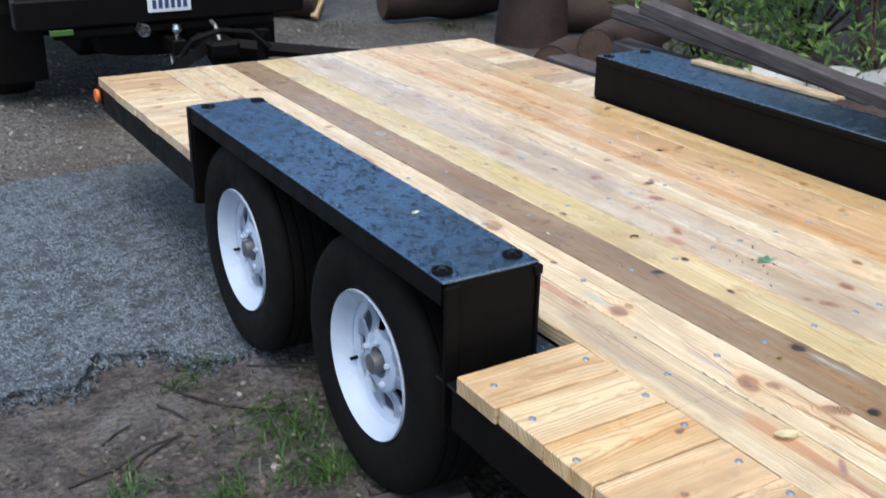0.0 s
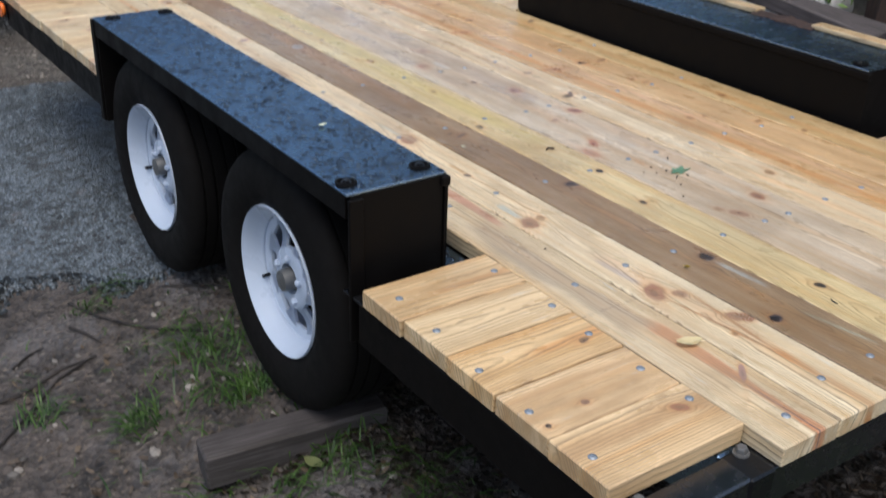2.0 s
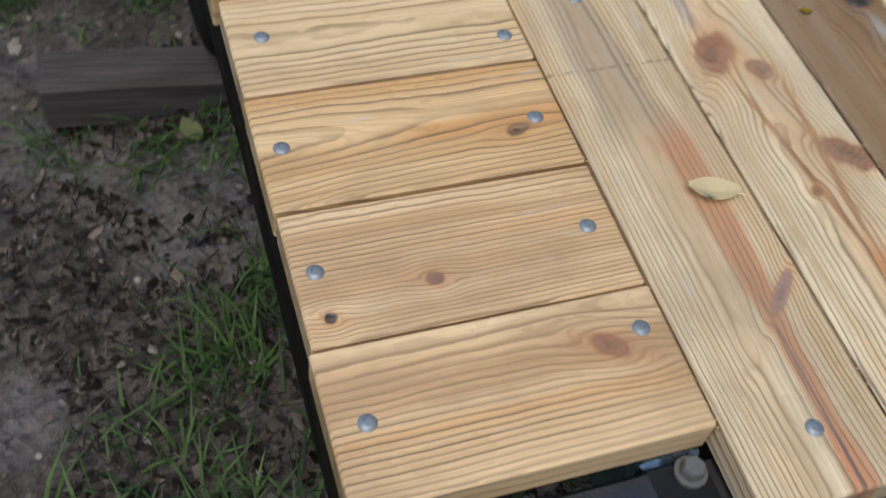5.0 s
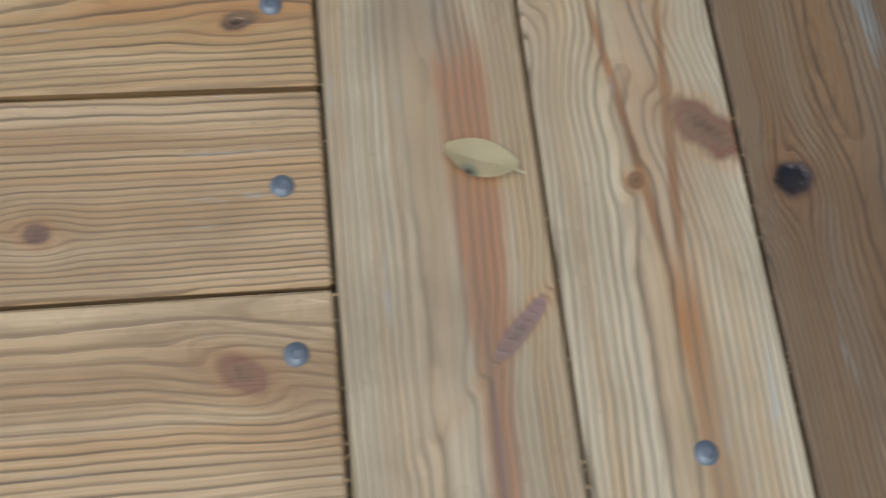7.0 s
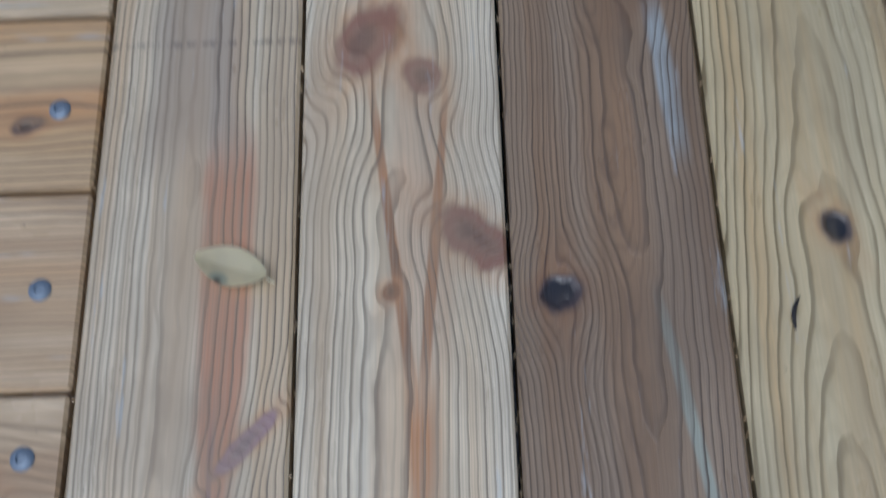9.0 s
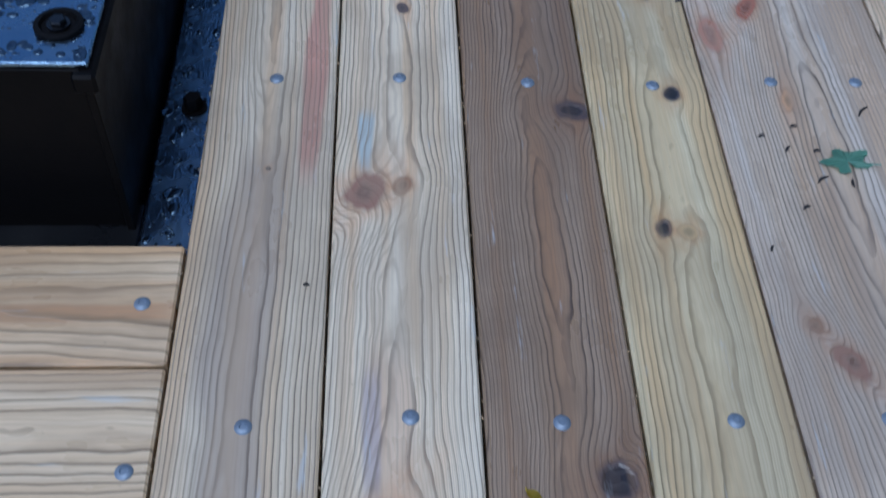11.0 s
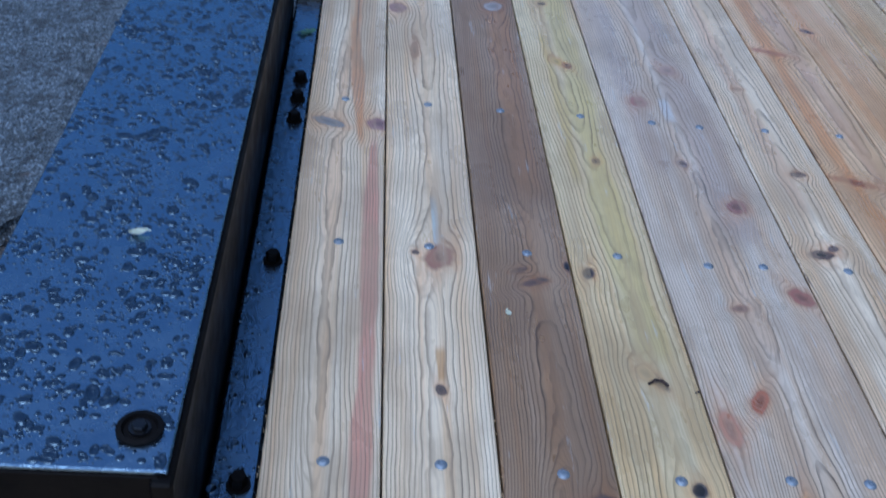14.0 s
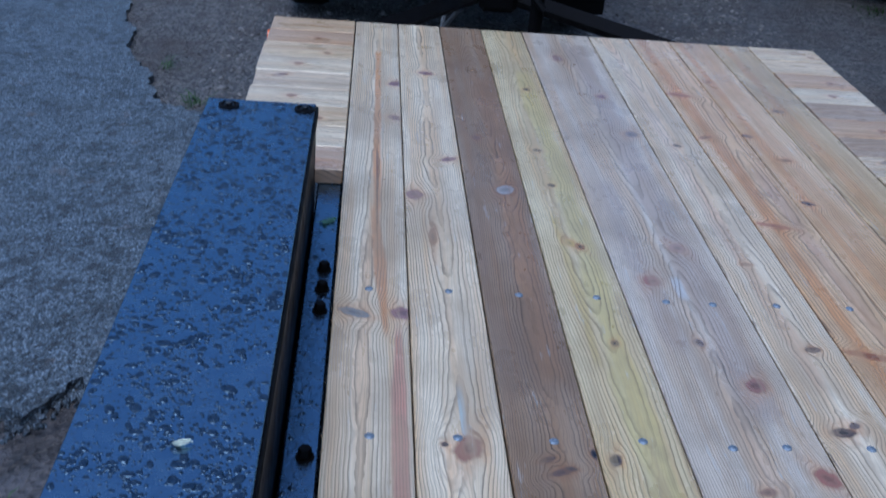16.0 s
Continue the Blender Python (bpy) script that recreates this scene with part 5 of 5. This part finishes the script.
for a, b, r in (((2.35, 3.75, 0.20), (3.6, 4.5, 0.22), 0.14), ((2.5, 3.70, 0.46), (3.7, 4.3, 0.46), 0.12), ((2.7, 4.35, 0.20), (3.9, 4.9, 0.20), 0.15), ((2.45, 7.3, 0.20), (1.9, 7.9, 0.20), 0.14), ((2.9, 7.0, 0.24), (3.9, 6.8, 0.24), 0.18),
                ((3.1, 6.75, 0.55), (4.0, 6.4, 0.52), 0.15), ((3.6, 5.9, 0.22), (4.6, 5.6, 0.22), 0.16), ((2.2, 7.6, 0.45), (3.0, 8.2, 0.45), 0.13)):
    log(a, b, r, "rough bark-covered log lying in a heap")
beam((2.35, 7.2, 0.10), (2.95, 7.75, 0.75), 0.06, 0.05, RAW, "pale thin stick leaning on the logs", "leaning_stick")
beam((4.35, 2.6, 0.0), (4.36, 2.62, 2.4), 0.14, 0.14, BARK, "dark upright wooden post standing in the ground", "wooden_post")
rng = random.Random(12)
for i in range(9):
    x, y, r = rng.uniform(3.3, 5.2), rng.uniform(2.2, 3.9), rng.uniform(0.10, 0.22)
    bm = bmesh.new()
    bmesh.ops.create_icosphere(bm, subdivisions=3, radius=r, matrix=Matrix.Diagonal((1.3, 1.0, 0.7, 1)))
    for v in bm.verts:
        v.co *= 1 + 0.25 * noise.noise(v.co * 6 + Vector((i, 0, 0)))
    solid("rock", bm, STONE, "pale grey rock lying among the leaves", "rock", True, "pale rocks", at=(x, y, G + r * 0.45))

# ---- trees and bushes ----


def leaf_cloud(seed, count, blobs, size, hang=0.6):
    """Many small leaves round a handful of lumps; every leaf two bent triangles' worth of quad."""
    rng = random.Random(seed)
    vs, fs = [], []
    for _ in range(count):
        c, r = rng.choice(blobs)
        d = Vector((rng.gauss(0, 1), rng.gauss(0, 1), rng.gauss(0, 0.8))).normalized() * r * rng.random() ** 0.4
        p = Vector(c) + d
        s = size * rng.uniform(0.6, 1.4)
        m = Matrix.Translation(p) @ Euler((rng.uniform(-1, 1) - hang, rng.uniform(-0.8, 0.8), rng.uniform(0, 6.28))).to_matrix().to_4x4()
        k0 = len(vs)
        vs += [tuple(m @ Vector(q)) for q in ((0, 0, 0), (s * 0.21, s * 0.5, s * 0.08), (0, s * 1.2, -s * 0.05), (-s * 0.21, s * 0.5, s * 0.08))]
        fs.append((k0, k0 + 1, k0 + 2, k0 + 3))
    me = bpy.data.meshes.new("crown")
    me.from_pydata(vs, [], fs)
    me.materials.append(LEAVES)
    return me


def tree(x, y, height, trunk_r, spread, seed, count, label, low=0.35):
    rng = random.Random(seed)
    t = thing("tree", label, "tree", (x, y, 0))
    n = 7
    pts = [(0.10 * math.sin(i * 1.3 + seed) * i / n, 0.10 * math.cos(i * 1.7 + seed) * i / n, G - 0.1 + height * 0.9 * i / n) for i in range(n + 1)]
    bm = tube(pts, [trunk_r * (1.25 if i == 0 else 1.0 - 0.11 * i) for i in range(n + 1)], 12)
    blobs = []
    for i in range(18):
        z, a = height * rng.uniform(low, 0.95), rng.uniform(0, 6.28)
        r = spread * (1.15 - 0.6 * z / height) * rng.uniform(0.5, 1.0)
        end = (math.cos(a) * r, math.sin(a) * r, z)
        j = min(n, int(z / height * n * 0.85))
        tube([pts[j], (end[0] * 0.5, end[1] * 0.5, (pts[j][2] + z) / 2 + 0.1), end], [trunk_r * 0.35, trunk_r * 0.2, trunk_r * 0.06], 6, bm)
        blobs.append((end, spread * rng.uniform(0.28, 0.5)))
    part("trunk", bm, BARK, t, "dark red-brown trunk with limbs", True)
    crown = new("crown", leaf_cloud(seed + 50, count, blobs, 0.26))
    crown.parent = t
    return t


tree(3.55, 5.75, 8.0, 0.24, 1.7, 1, 3200, "broad tree with a dark red-brown trunk", 0.62)
# Trees added beyond the bushes, dense enough to darken reflections in the wet paint.
for i, (x, y, h) in enumerate(((6.5, 1.5, 7.5), (7.2, 4.0, 8.0), (9.5, 2.5, 10.0), (10.0, 5.5, 9.0), (6.8, -1.5, 8.0), (9.0, -3.5, 9.5))):
    tree(x, y, h, 0.13 + 0.012 * (i % 4), 2.4, 10 + i, 7000, "leafy green tree at the edge of the wood, added for reflections", 0.12)


def bush(x, y, r, seed, count):
    rng = random.Random(seed)
    t = thing("bush", "loose green bush with light shining between leaves", "bush", (x, y, 0), group="bushes by the beams")
    bm, blobs = bmesh.new(), []
    for i in range(9):
        a, z = rng.uniform(0, 6.28), rng.uniform(0.3, 1.5) * r
        end = (math.cos(a) * r * 0.8, math.sin(a) * r * 0.8, G + z)
        tube([(0, 0, G - 0.05), (end[0] * 0.4, end[1] * 0.4, G + z * 0.6), end], [0.02, 0.012, 0.004], 5, bm)
        blobs.append((end, r * rng.uniform(0.25, 0.45)))
    part("stem", bm, BARK, t)
    crown = new("crown", leaf_cloud(seed + 90, count, blobs, 0.062))
    crown.parent = t


for i, (x, y, r) in enumerate(((4.6, 3.4, 0.9), (5.2, 4.5, 1.0), (4.4, 4.8, 0.8), (5.6, 2.6, 1.0), (5.6, 5.9, 1.1), (4.9, 1.9, 0.6))):
    bush(x, y, r, 40 + i, 1900)


def sawdust():
    """Pale chips caught in the joints between the long boards."""
    rng, vs, fs = random.Random(33), [], []
    for x in [P * i - 0.0015 for i in range(5)] + [4 * P + 0.2335 + P * i for i in range(4)]:
        for _ in range(130):
            y, s = rng.random() ** 1.6 * 3.6, rng.uniform(0.0008, 0.0021)
            m = pose(x + rng.uniform(-0.001, 0.001), y, H - 0.0015 - rng.random() * 0.004, rng.uniform(0, 90), rng.uniform(0, 90), rng.uniform(0, 360))
            k0 = len(vs)
            vs += [tuple(m @ (Vector(c) * s)) for c in ((1, 0, 0), (-1, 0, 0), (0, 0.7, 0), (0, -0.7, 0), (0, 0, 0.5), (0, 0, -0.5))]
            fs += [[k0 + i for i in f] for f in ((0, 2, 4), (2, 1, 4), (1, 3, 4), (3, 0, 4), (2, 0, 5), (1, 2, 5), (3, 1, 5), (0, 3, 5))]
    me = bpy.data.meshes.new("sawdust")
    me.from_pydata(vs, [], fs)
    me.materials.append(RAW)
    return me


tagged(new("sawdust", sawdust()), "pale sawdust chips caught between the deck boards", "sawdust", kind="stuff")
